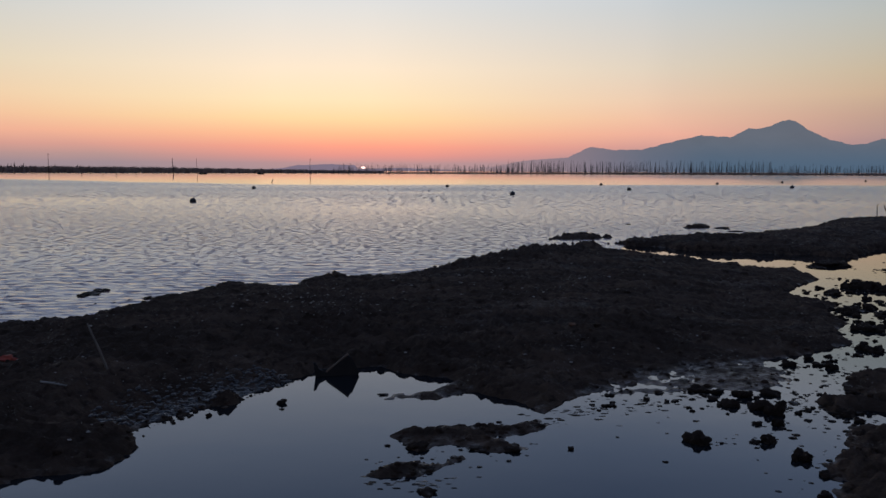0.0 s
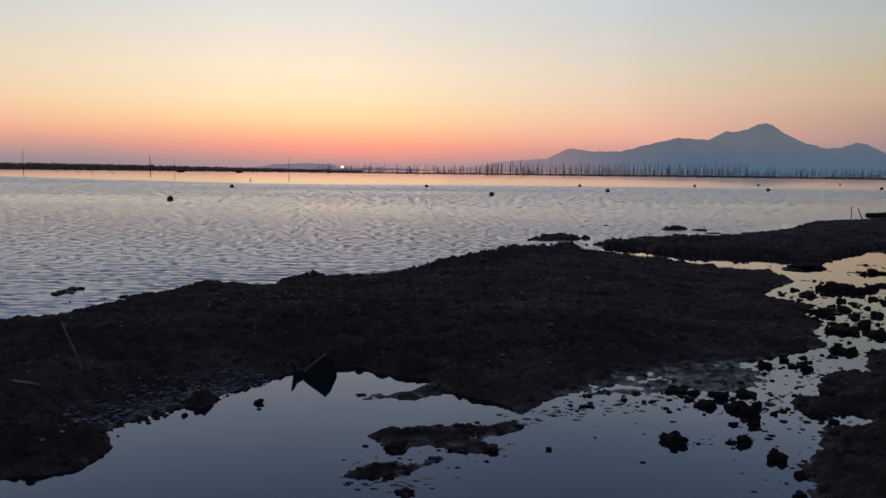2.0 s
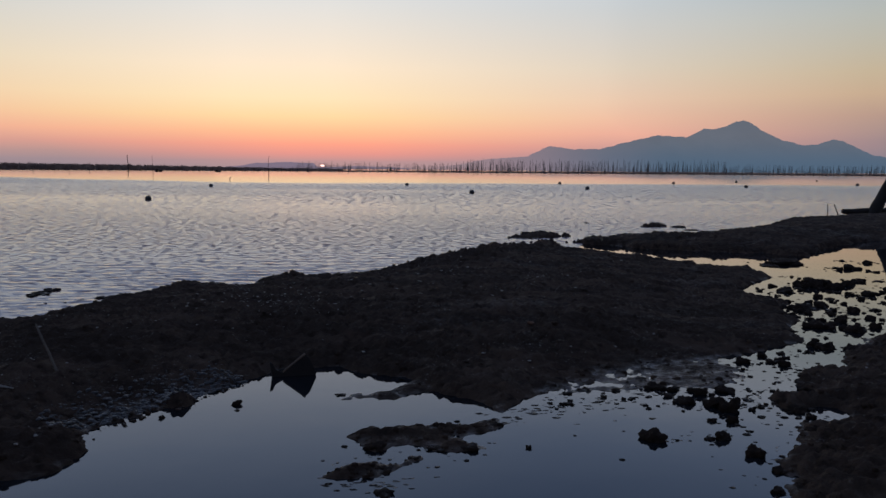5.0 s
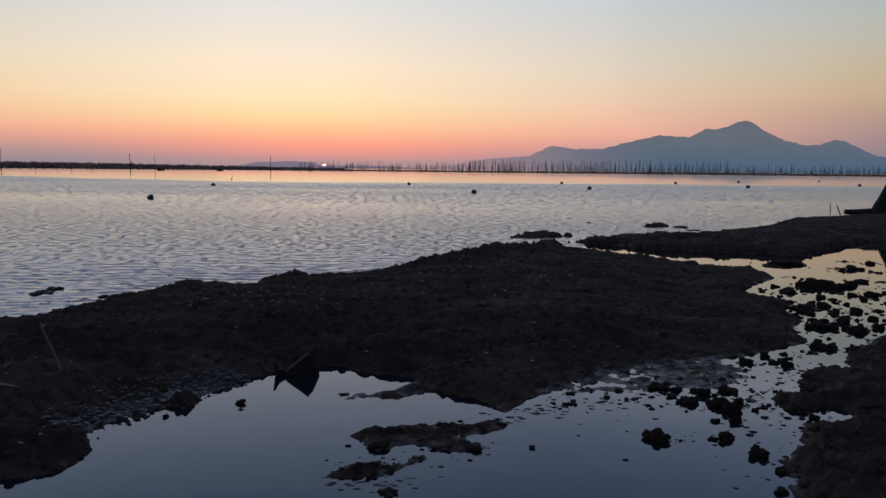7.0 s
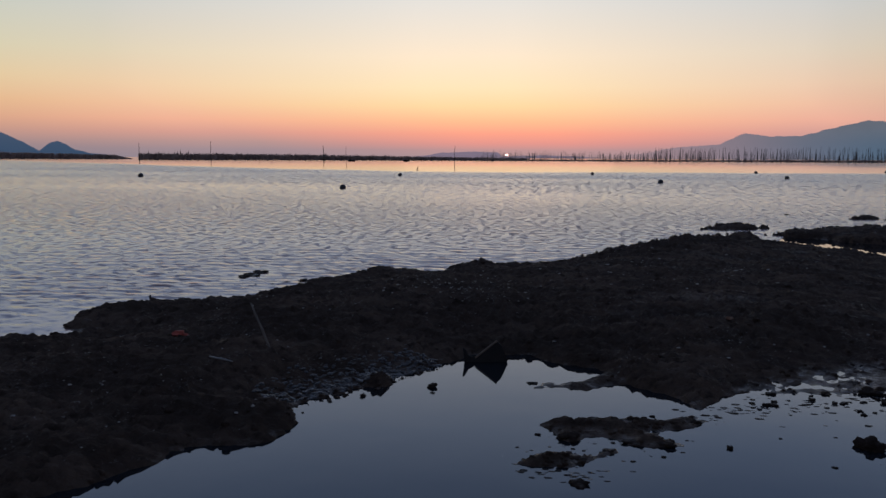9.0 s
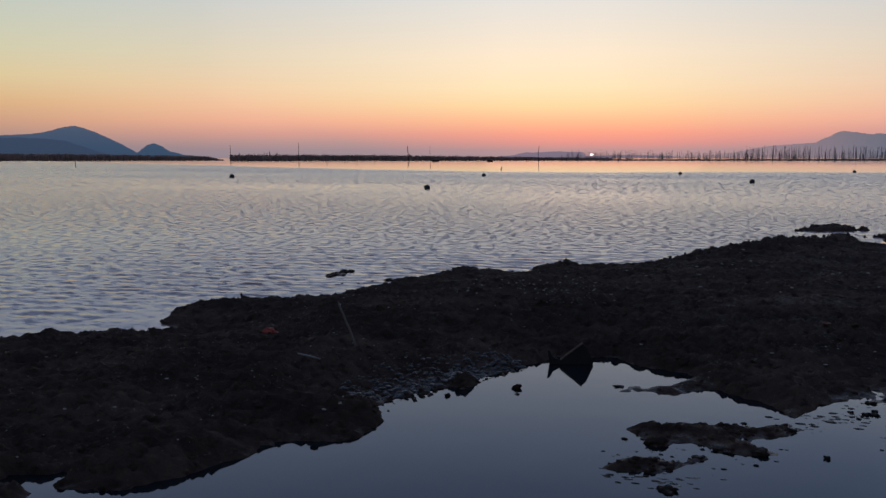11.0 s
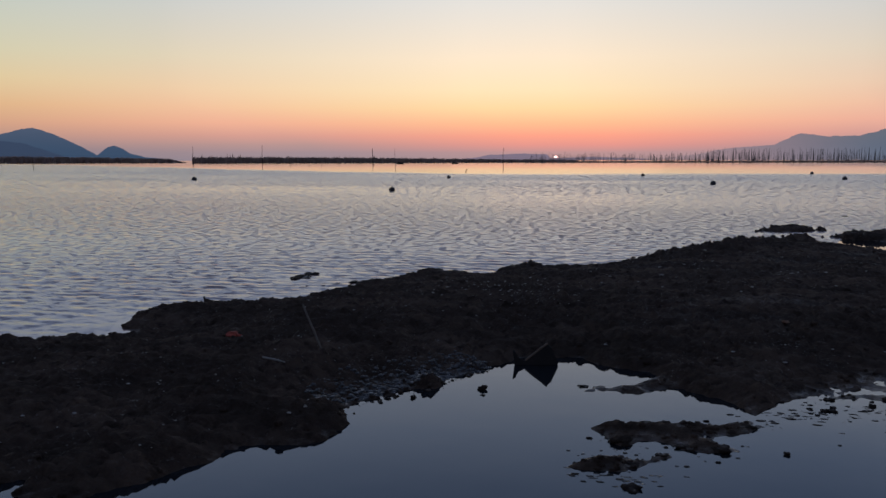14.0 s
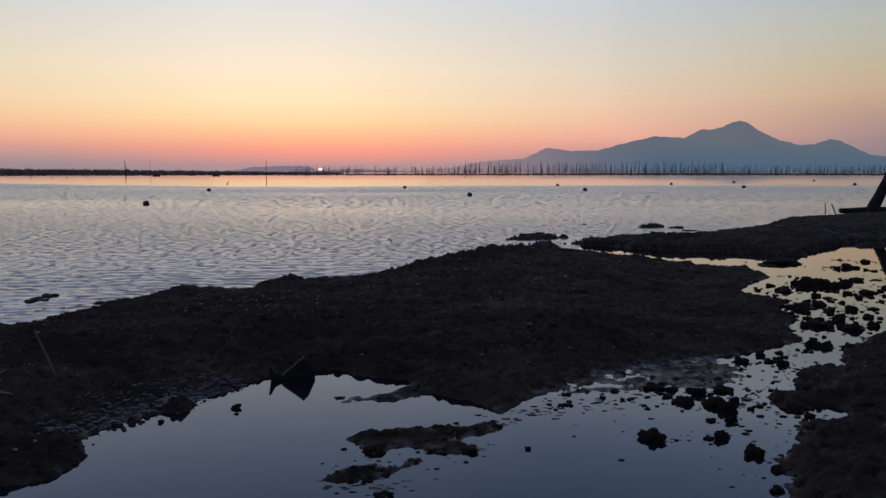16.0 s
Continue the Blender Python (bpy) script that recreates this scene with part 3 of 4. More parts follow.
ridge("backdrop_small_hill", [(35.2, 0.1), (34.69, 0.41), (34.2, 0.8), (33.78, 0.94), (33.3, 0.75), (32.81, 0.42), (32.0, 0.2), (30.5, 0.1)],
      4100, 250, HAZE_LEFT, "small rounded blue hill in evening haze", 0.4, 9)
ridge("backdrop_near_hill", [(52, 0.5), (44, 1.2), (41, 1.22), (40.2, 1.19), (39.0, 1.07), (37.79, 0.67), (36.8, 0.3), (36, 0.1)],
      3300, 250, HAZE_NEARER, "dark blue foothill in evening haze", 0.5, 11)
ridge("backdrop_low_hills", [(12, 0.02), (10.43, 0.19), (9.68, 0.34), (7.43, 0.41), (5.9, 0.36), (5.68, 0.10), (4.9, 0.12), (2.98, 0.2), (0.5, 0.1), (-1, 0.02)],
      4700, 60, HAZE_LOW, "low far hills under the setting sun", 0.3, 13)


def setting_sun():
    bm = bmesh.new()
    bmesh.ops.create_uvsphere(bm, u_segments=24, v_segments=12, radius=0.5)
    ob = part("setting_sun", bm, SUN_GLOW, None, "pinkish-white setting sun low over the sea", True)
    x, y = from_az(SUN_AZ, 4780)
    ob.matrix_world = Matrix.Translation((x, y, EYE + 4780 * math.tan(radians(0.20)))) @ Matrix.Diagonal((22, 22, 10, 1))
    return tagged(ob, category="sun", kind="structure")


setting_sun()


def blades(name, label, spots, mat, seed, category="reeds"):
    """Many upright tapering stems or tufts: (x, y, z, width, height)."""
    rnd = random.Random(seed)
    verts, faces = [], []
    for x, y, z, w, h in spots:
        k, turn = len(verts), rnd.uniform(0, 6.28)
        lx, ly = rnd.uniform(-0.12, 0.12) * h, rnd.uniform(-0.12, 0.12) * h
        for i in range(3):
            a = turn + i * 2.094
            verts.append((x + w * math.cos(a), y + w * math.sin(a), z))
        for i in range(3):
            a = turn + i * 2.094 + 0.4
            verts.append((x + 0.6 * lx + 0.7 * w * math.cos(a), y + 0.6 * ly + 0.7 * w * math.sin(a), z + h * 0.6))
        verts.append((x + lx, y + ly, z + h))
        for i in range(3):
            j = (i + 1) % 3
            faces += [(k + i, k + j, k + 3 + j, k + 3 + i), (k + 3 + i, k + 3 + j, k + 6)]
    return tagged(new(name, mesh_of(name, verts, faces, mat)), label, category, kind="stuff")


def reed_bed(name, label, line, depth, per_metre, width, seed, tufts=0.0):
    """line: (azimuth, distance, height of the reeds)."""
    rnd = random.Random(seed)
    spots = []
    for (a0, d0, h0), (a1, d1, h1) in zip(line, line[1:]):
        p, q = Vector(from_az(a0, d0)), Vector(from_az(a1, d1))
        for i in range(int((q - p).length * per_metre)):
            u = rnd.random()
            a, d, h = a0 + (a1 - a0) * u, d0 + (d1 - d0) * u, h0 + (h1 - h0) * u
            hv = h * (0.93 + 0.10 * noise.noise(Vector((a * 2.2, seed, 0)))) * rnd.uniform(0.72, 1.0)
            if rnd.random() < tufts:
                hv *= rnd.uniform(1.05, 1.3) + (0.3 if 26 < a < 29.2 else 0.0)
            x, y = from_az(a, d + rnd.random() ** 1.5 * depth)
            spots.append((x, y, -0.1, width * rnd.uniform(0.5, 1.4), hv))
    return blades(name, label, spots, REED, seed)


reed_bed("reed_bed", "dark dry reed bed on the far shore", [(44, 560, 5.2), (40, 560, 5.0), (35.6, 560, 4.5), (30.6, 540, 3.2), (29.5, 530, 0.5)], 25, 22, 0.45, 21, 0.02)
reed_bed("reed_bed", "ragged brown reed bed with taller tufts on the far shore", [(29.1, 460, 4.0), (26, 465, 4.0), (23.5, 470, 4.0), (18, 470, 3.6), (12.7, 470, 2.9), (8, 470, 2.3), (4, 470, 1.8)], 18, 22, 0.42, 22, 0.03)
reed_bed("brushwood_band", "dark band of low stakes and nets along the water", [(7, 440, 0.9), (-6, 430, 1.1), (-18, 430, 1.4), (-24, 430, 1.3), (-42, 430, 1.2)], 30, 22, 0.22, 23, 0.10)


# ---------------------------------------------------------------- poles and buoys
def pole_mesh(bm, top, thick, seed, bend=0.02):
    """A slightly crooked tapering pole from 0.6 m under the water to top."""
    rnd = random.Random(seed)
    ring = []
    for j in range(6):
        u = j / 5
        z = -0.6 + (top + 0.6) * u
        ox, oy = rnd.uniform(-bend, bend) * top * u, rnd.uniform(-bend, bend) * top * u
        r = thick * (1 - 0.45 * u)
        ring.append([bm.verts.new((ox + r * math.cos(i * 1.0472), oy + r * math.sin(i * 1.0472), z)) for i in range(6)])
    for a, b in zip(ring, ring[1:]):
        for i in range(6):
            bm.faces.new((a[i], a[(i + 1) % 6], b[(i + 1) % 6], b[i]))
    bm.faces.new(ring[-1]), bm.faces.new(ring[0][::-1])


def pole(name, top, thick, seed, label, mat=BAMBOO, category="pole"):
    bm = bmesh.new()
    pole_mesh(bm, top, thick, seed)
    return tagged(part(name, bm, mat, None, label, True), label, category)


def fence_poles():
    rnd = random.Random(5)
    kinds = [pole("net_pole", h, 0.115, i, "thin dark bamboo net pole standing in the shallow sea") for i, h in enumerate((4.2, 5.0, 5.6, 3.4, 6.0, 2.8))]
    made = 0
    for row, (d, gap, lo, hi) in enumerate(((408, 2.3, 0.55, 1.0), (432, 2.1, 0.6, 1.1))):
        az = 8.0 - row * 1.0
        while az > -40 and made < 300:
            size = rnd.uniform(lo, hi) * (0.62 + 0.38 * min(1, (8 - az) / 12)) * (1.0 if az > -19 else 0.75)
            x, y = from_az(az, d + rnd.uniform(-8, 8))
            m = pose(x, y, 0, rnd.gauss(0, 2.4), rnd.gauss(0, 2.4), rnd.uniform(0, 360)) @ Matrix.Diagonal((1, 1, size, 1))
            if made < len(kinds):
                ob = kinds[made]
            else:
                ob = kinds[rnd.randrange(len(kinds))].copy()
                scene.collection.objects.link(ob)
            ob.matrix_world = m
            tagged(ob, group="net poles")
            made += 1
            az -= math.degrees(gap * rnd.uniform(0.2, 1.9) / d)
    bm = bmesh.new()
    for _ in range(1500):                                   # the rows behind
        az = rnd.uniform(-40, 7)
        x, y = from_az(az, rnd.uniform(470, 640))
        k = len(bm.verts)
        pole_mesh(bm, rnd.uniform(2.2, 7.4) * (1.15 if -21 < az < -4 else 0.8), rnd.uniform(0.07, 0.115), _)
        bm.verts.ensure_lookup_table()
        bmesh.ops.translate(bm, verts=bm.verts[k:], vec=(x, y, 0))
    tagged(part("far_net_poles", bm, BAMBOO), "rows of thin net poles farther out at sea", "poles", kind="stuff")


fence_poles()

for i, (az, d, top_el, thick) in enumerate(((29.08, 233, 0.86, 0.09), (24.73, 165, 0.99, 0.06), (17.5, 207, 0.78, 0.11), (16.02, 142, 0.75, 0.035), (8.82, 135, 0.79, 0.05))):
    top = EYE + d * math.tan(radians(top_el))
    ob = pole("marker_pole", top, thick, 40 + i, "tall bare channel marker pole in the calm sea", DARK_WOOD, "marker pole")
    x, y = from_az(az, d)
    ob.matrix_world = pose(x, y, 0, random.Random(i).gauss(0, 0.8), random.Random(i + 9).gauss(0, 0.8), 0)
    tagged(ob, group="marker poles")


def buoy_thing(radius):
    base = new("mooring_buoy")
    bm = bmesh.new()
    bmesh.ops.create_uvsphere(bm, u_segments=16, v_segments=10, radius=radius)
    for v in bm.verts:
        v.co.z = v.co.z * 0.92 + radius * 0.45
        v.co *= 1 + 0.03 * noise.noise(v.co * 9)
    part("float", bm, RUBBER, base, "", True)
    bm = bmesh.new()
    bmesh.ops.create_cone(bm, cap_ends=True, segments=10, radius1=radius * 0.2, radius2=radius * 0.16, depth=radius * 0.22, matrix=Matrix.Translation((0, 0, radius * 1.38)))
    bmesh.ops.bevel(bm, geom=bm.edges[:], offset=radius * 0.03, segments=1, affect="EDGES")
    part("lug", bm, RUBBER, base)
    return tagged(base, "round black plastic mooring buoy floating on the sea", "buoy", "buoys")


BUOYS = [(-11.65, 39.8, 0.15), (-15.2, 68.7, 0.17), (0.42, 80, 0.17), (4.37, 53.5, 0.17), (17.1, 92.4, 0.18), (14.7, 67.4, 0.18), (32.4, 101, 0.18), (46, 116, 0.18), (32.2, 78.8, 0.19), (67.2, 136, 0.17), (51.6, 94.8, 0.2), (-32.8, 59, 0.2)]
first_buoy = buoy_thing(1.0)
for i, (x, y, r) in enumerate(BUOYS):
    m = pose(x, y, 0, 6 * math.sin(i * 2.1), 6 * math.cos(i * 1.7), i * 40) @ Matrix.Scale(r, 4)
    if i:
        copy_thing(first_buoy, m).matrix_basis = m
    else:
        first_buoy.matrix_basis = m


# ---------------------------------------------------------------- mud clods in the pool
def clod_mesh(seed, level=4):
    """A crumbly clod: several lumps grown together."""
    rnd = random.Random(seed * 7)
    lumps = [(Vector((0, 0, 0)), 0.55)]
    for _ in range(11):
        a, q = rnd.uniform(0, 6.28), rnd.uniform(0.3, 0.72)
        lumps.append((Vector((q * math.cos(a), q * math.sin(a), rnd.uniform(-0.1, 0.5))), rnd.uniform(0.2, 0.46)))
    bm = bmesh.new()
    bmesh.ops.create_icosphere(bm, subdivisions=level, radius=1.0)
    off = Vector((seed * 3.7, seed * 1.3, seed * 7.1))
    for v in bm.verts:
        d = v.co.normalized()
        r = 0.4
        for c, size in lumps:
            along = d.dot(c)
            inside = size * size - c.length_squared + along * along
            if inside > 0:
                r = max(r, along + math.sqrt(inside))
        r *= 1 + 0.14 * noise.noise(d * 5 + off) + 0.16 * noise.noise(d * 11 + off) + 0.12 * noise.noise(d * 24 + off)
        v.co = d * r
        if v.co.z < 0:
            v.co.z *= 0.7
    me = bpy.data.meshes.new("mud_clod")
    bm.to_mesh(me)
    bm.free()
    me.materials.append(CLOD)
    me.polygons.foreach_set("use_smooth", [True] * len(me.polygons))
    return me


# x, y, half width, height
CLODS_POOL = [(1.45, 4.61, 0.088, 0.057), (1.58, 4.59, 0.013, 0.011), (1.84, 4.62, 0.048, 0.038), (1.77, 4.61, 0.035, 0.022), (1.91, 4.34, 0.054, 0.045), (2.06, 5.6, 0.077, 0.046), (2.25, 5.63, 0.066, 0.035),
              (1.89, 5.37, 0.062, 0.048), (2.04, 5.31, 0.073, 0.047), (2.09, 5.18, 0.075, 0.071), (2.03, 4.95, 0.041, 0.037), (2.22, 5.36, 0.04, 0.029), (1.75, 5.97, 0.053, 0.024), (1.78, 5.74, 0.071, 0.031),
              (1.89, 5.68, 0.054, 0.031), (1.5, 5.45, 0.019, 0.015), (1.54, 5.44, 0.019, 0.011), (1.14, 5.42, 0.022, 0.011), (1.15, 5.6, 0.042, 0.015), (1.51, 5.66, 0.035, 0.015), (0.73, 4.48, 0.018, 0.015),
              (-0.04, 3.86, 0.053, 0.026)]
CLODS_MIDDLE = [(2.72, 6.52, 0.058, 0.036), (2.96, 6.5, 0.058, 0.027), (3.02, 6.42, 0.057, 0.04), (3.17, 6.82, 0.037, 0.023), (2.63, 6.27, 0.017, 0.013), (3.64, 7.05, 0.087, 0.048), (3.72, 7.07, 0.048, 0.044),
                (3.58, 7.12, 0.049, 0.039), (3.84, 6.95, 0.067, 0.057), (2.54, 5.01, 0.035, 0.024), (2.63, 5.18, 0.029, 0.014), (3.08, 6.05, 0.083, 0.067), (2.53, 5.31, 0.066, 0.044), (2.51, 5.15, 0.057, 0.032),
                (2.41, 4.7, 0.052, 0.042), (1.94, 4.08, 0.04, 0.025), (1.81, 3.82, 0.04, 0.021), (2.25, 5.18, 0.028, 0.018), (2.39, 5.3, 0.018, 0.015), (2.58, 5.63, 0.023, 0.015), (2.32, 5.4, 0.033, 0.011),
                (2.21, 4.45, 0.025, 0.018)]
CLODS_CHANNEL = [(5.44, 10.95, 0.149, 0.097), (5.63, 11.01, 0.12, 0.09), (5.66, 10.74, 0.124, 0.066), (5.96, 11.02, 0.098, 0.06), (6.33, 11.42, 0.109, 0.062), (5.3, 11.06, 0.068, 0.06), (4.88, 10.89, 0.059, 0.037),
                 (4.85, 10.43, 0.121, 0.05), (4.46, 9.12, 0.162, 0.056), (4.74, 9.28, 0.082, 0.051), (4.67, 8.97, 0.074, 0.018), (4.45, 9.6, 0.091, 0.033), (4.93, 8.94, 0.086, 0.043), (5.2, 8.98, 0.061, 0.037),
                 (5.78, 10.15, 0.083, 0.042), (7.02, 12.9, 0.132, 0.07), (6.76, 12.75, 0.061, 0.043), (7.74, 13.72, 0.084, 0.056)]
CLODS_INLET = [(7.14, 12.61, 0.043, 0.026), (7.18, 12.47, 0.06, 0.026), (7.49, 14.06, 0.048, 0.019), (6.83, 13.05, 0.036, 0.018), (6.64, 11.43, 0.078, 0.023), (4.05, 8.04, 0.11, 0.055), (4.16, 7.98, 0.098, 0.06),
               (4.45, 8.29, 0.079, 0.062), (4.35, 7.81, 0.107, 0.064), (4.84, 8.45, 0.058, 0.035), (4.64, 7.98, 0.066, 0.055), (4.18, 8.41, 0.057, 0.029), (6.3, 13.68, 0.343, 0.065), (5.91, 13.34, 0.181, 0.036),
               (5.55, 9.92, 0.034, 0.017), (5.62, 11.9, 0.032, 0.024), (3.66, 7.75, 0.064, 0.032), (3.36, 7.36, 0.05, 0.025)]
CLODS_CHANNEL += CLODS_INLET
CLODS_ISLETS = [(-1.01, 5.38, 0.036, 0.025), (-0.98, 5.24, 0.018, 0.008), (-1.4, 5.09, 0.025, 0.018), (-0.09, 4.49, 0.067, 0.03), (0.24, 4.48, 0.067, 0.024), (0.41, 4.48, 0.061, 0.024), (-0.18, 4.71, 0.045, 0.016), (-0.17, 4.16, 0.051, 0.017), (-0.04, 4.17, 0.045, 0.017),
                (0.11, 4.33, 0.038, 0.015), (-0.24, 4.09, 0.03, 0.011), (0.59, 4.89, 0.046, 0.017), (0.04, 4.84, 0.052, 0.016), (-0.36, 5.59, 0.038, 0.015)]
CLODS_SEA = [(-4.19, 10.48, 0.089, 0.03), (-4.2, 10.19, 0.102, 0.025), (-4.25, 10.02, 0.065, 0.022), (-3.57, 9.72, 0.041, 0.014), (-3.39, 9.86, 0.062, 0.021), (7.39, 22.44, 0.196, 0.045), (7.37, 21.38, 0.129, 0.029), (5.3, 24.17, 0.065, 0.024)]
clod_shapes, small_shapes = [clod_mesh(i + 1) for i in range(9)], [clod_mesh(i + 21, 3) for i in range(6)]
rnd = random.Random(12)
LOOSE = []                                             # smaller clods strewn between the larger
while len(LOOSE) < 130:
    u = rnd.random()
    x, y = 1.5 + 4.3 * u + rnd.gauss(0, 0.5), 5.2 + 5.6 * u + rnd.gauss(0, 0.45)
    r = rnd.choice((0.010, 0.014, 0.02, 0.026, 0.036)) * (0.6 + y / 11)
    if -0.2 < height_at(x, y) < 0.0:
        LOOSE.append((round(x, 3), round(y, 3), r, r * rnd.uniform(0.5, 0.8)))
def set_clod(i, x, y, r, h, where):
    ob = new("mud_clod", clod_shapes[i % len(clod_shapes)] if r > 0.03 else small_shapes[i % len(small_shapes)])
    ob.matrix_world = pose(x, y, 0.0, 0, 0, rnd.uniform(0, 360)) @ Matrix.Diagonal((r * 1.12, r * 1.0, h * 1.3, 1))
    size = "large" if r > 0.1 else "small" if r < 0.04 else "lumpy"
    tagged(ob, f"{size} dark clod of mud {where}", "mud clod", "mud clods")


for i, (x, y, r, h) in enumerate(CLODS_POOL + CLODS_MIDDLE + CLODS_CHANNEL + CLODS_ISLETS + LOOSE):
    set_clod(i, x, y, r, h, "standing in the still pool")
for i, (x, y, r, h) in enumerate(CLODS_SEA):
    set_clod(i, x, y, r * 1.35, h, "awash at the edge of the sea")


def scatter(name, label, category, mat, spots, seed, flat=0.7, deep=1.0):
    """Many small lumps in one mesh: (x, y, z, size)."""
    rnd = random.Random(seed)
    verts, faces = [], []
    for x, y, z, r in spots:
        k = len(verts)
        turn, lift = rnd.uniform(0, 6.28), flat * rnd.uniform(0.7, 1.3)
        verts.append((x, y, z + r * lift))
        for ring, (w, up) in enumerate(((0.75, 0.7), (1.0, 0.0), (0.8, -0.6))):
            for j in range(6):
                a = turn + j * 1.0472 + ring * 0.5
                q = r * w * rnd.uniform(0.7, 1.25)
                verts.append((x + q * math.cos(a) * 1.2, y + q * math.sin(a) * deep, z + r * up * lift))
        for j in range(6):
            n = (j + 1) % 6
            faces.append((k, k + 1 + j, k + 1 + n))
            for ring in (1, 7):
                faces.append((k + ring + j, k + ring + 6 + j, k + ring + 6 + n, k + ring + n))
    return tagged(new(name, mesh_of(name, verts, faces, mat, True)), label, category, kind="stuff")


def crumbs():
    """Crumbs of mud in the shallow water along the banks and round the clods."""
    rnd = random.Random(31)
    spots = []
    for x, y, r, h in CLODS_POOL[:15] + CLODS_MIDDLE + CLODS_CHANNEL:
        for _ in range(9):
            a, q = rnd.uniform(0, 6.28), r * rnd.uniform(1.1, 3.6)
            spots.append((x + q * math.cos(a) * 1.5, y + q * math.sin(a), -0.002, rnd.uniform(0.004, 0.012) * (0.6 + y / 8)))
    for _ in range(260):                               # loose field towards the channel
        u = rnd.random()
        x, y = 1.3 + 4.6 * u + rnd.gauss(0, 0.55), 4.9 + 6.2 * u + rnd.gauss(0, 0.5)
        spots.append((x, y, -0.002, rnd.uniform(0.005, 0.018) * (0.5 + y / 8)))
    for _ in range(120):                               # strewn off the point of the bank
        x, y = rnd.uniform(0.55, 1.9), rnd.gauss(0, 0.14)
        spots.append((x, 5.05 + 0.42 * (x - 0.6) + y, -0.002, rnd.choice((0.004, 0.006, 0.009, 0.014)) * rnd.uniform(0.7, 1.2)))
    for _ in range(26):                                # at the sea's edge of the bank
        u = rnd.random()
        spots.append((-3.9 + 1.6 * u + rnd.gauss(0, 0.12), 9.55 + 1.15 * u + rnd.gauss(0.05, 0.12), -0.002, rnd.uniform(0.006, 0.018)))
    for _ in range(130):                               # round the islets, thick at their rims
        x, y = rnd.gauss(0.15, 0.30), rnd.gauss(4.32, 0.24)
        if -0.09 < height_at(x, y) < 0.01:
            spots.append((x, y, -0.002, rnd.choice((0.004, 0.006, 0.008, 0.012, 0.016)) * rnd.uniform(0.7, 1.2)))
    for _ in range(110):                               # a litter of crumbs in the shallows before the right bank
        x = rnd.uniform(2.0, 3.1)
        spots.append((x, 5.0 + 1.35 * (x - 2.1) + rnd.gauss(0, 0.28), -0.002, rnd.choice((0.006, 0.009, 0.014, 0.022)) * rnd.uniform(0.7, 1.2)))
    return scatter("mud_crumbs", "small crumbs of dark mud strewn in shallow water", "mud crumbs", CLOD, spots, 32, 0.5)


crumbs()


def slivers():
    """Thin flakes of mud that just break the surface off the point of the bank."""
    rnd = random.Random(61)
    spots = []
    while len(spots) < 110:
        u = rnd.random() ** 1.3
        x, y = 0.62 + 1.15 * u + rnd.gauss(0, 0.06), 5.0 + 0.62 * u + rnd.gauss(0.02, 0.10)
        if height_at(x, y) < 0.0:
            spots.append((x, y, 0.0, rnd.choice((0.006, 0.010, 0.015, 0.024)) * rnd.uniform(0.7, 1.2)))
    for _ in range(40):
        spots.append((rnd.gauss(-0.12, 0.13), rnd.gauss(3.98, 0.06), 0.0, rnd.uniform(0.008, 0.024)))
    return scatter("mud_flakes", "thin dark flakes of mud just breaking the water", "mud flakes", CLOD, spots, 62, 0.20, 0.5)


slivers()


def pebbles():
    """Small lumps of mud and gravel lying on the banks, thickest along the pool's edge."""
    rnd = random.Random(51)
    n = 9000
    xs = np.array([rnd.uniform(-5.5, 5.0) for _ in range(n)])
    ys = np.array([3.0 + 11.5 * rnd.random() ** 1.6 for _ in range(n)])
    low = np.arange(n) < 700
    xs[low], ys[low] = -0.4 + 1.2 * (xs[low] + 5.5) / 10.5, 3.95 + 1.2 * (ys[low] - 3.0) / 11.5      # the low islets
    zs = ground_height(xs, ys)
    spots = []
    for x, y, z in zip(xs, ys, zs):
        if z > 0.0 and rnd.random() < (0.75 if z < 0.06 else 0.22 if y < 7 else 0.08):
            spots.append((x, y, z, rnd.choice((0.006, 0.008, 0.010, 0.014, 0.020)) * rnd.uniform(0.7, 1.2) * (0.6 + y / 14)))
    for _ in range(300):                               # pebbly rim of the bank by the box
        u = rnd.random()
        x, y = -1.78 + 1.0 * u + rnd.gauss(0.05, 0.10), 4.80 + 1.2 * u + rnd.gauss(0.06, 0.16)
        h = height_at(x, y)
        if -0.05 < h < 0.10:
            spots.append((x, y, max(h, 0.0), rnd.choice((0.005, 0.007, 0.010, 0.016)) * rnd.uniform(0.7, 1.2)))
    return scatter("mud_pebbles", "small dark lumps of mud and gravel on the banks", "pebbles", MUD, spots, 52, 0.75)


pebbles()


def gravel():
    """Wet gravel on the low beach between the bank and the pool."""
    rnd = random.Random(71)
    u, v = np.array([rnd.random() for _ in range(1800)]), np.array([abs(rnd.gauss(0.0, 0.20)) - 0.04 for _ in range(1800)])
    xs, ys = -1.90 + 0.85 * u - 0.77 * v, 4.72 + 1.25 * u + 0.64 * v
    spots = [(x, y, max(z, 0.0), rnd.choice((0.004, 0.006, 0.009, 0.015)) * rnd.uniform(0.7, 1.2))
             for x, y, z in zip(xs, ys, ground_height(xs, ys)) if -0.02 < z < 0.09]
    return scatter("beach_gravel", "wet grey gravel on the low beach by the pool", "gravel", STONE, spots, 72, 0.6)


gravel()


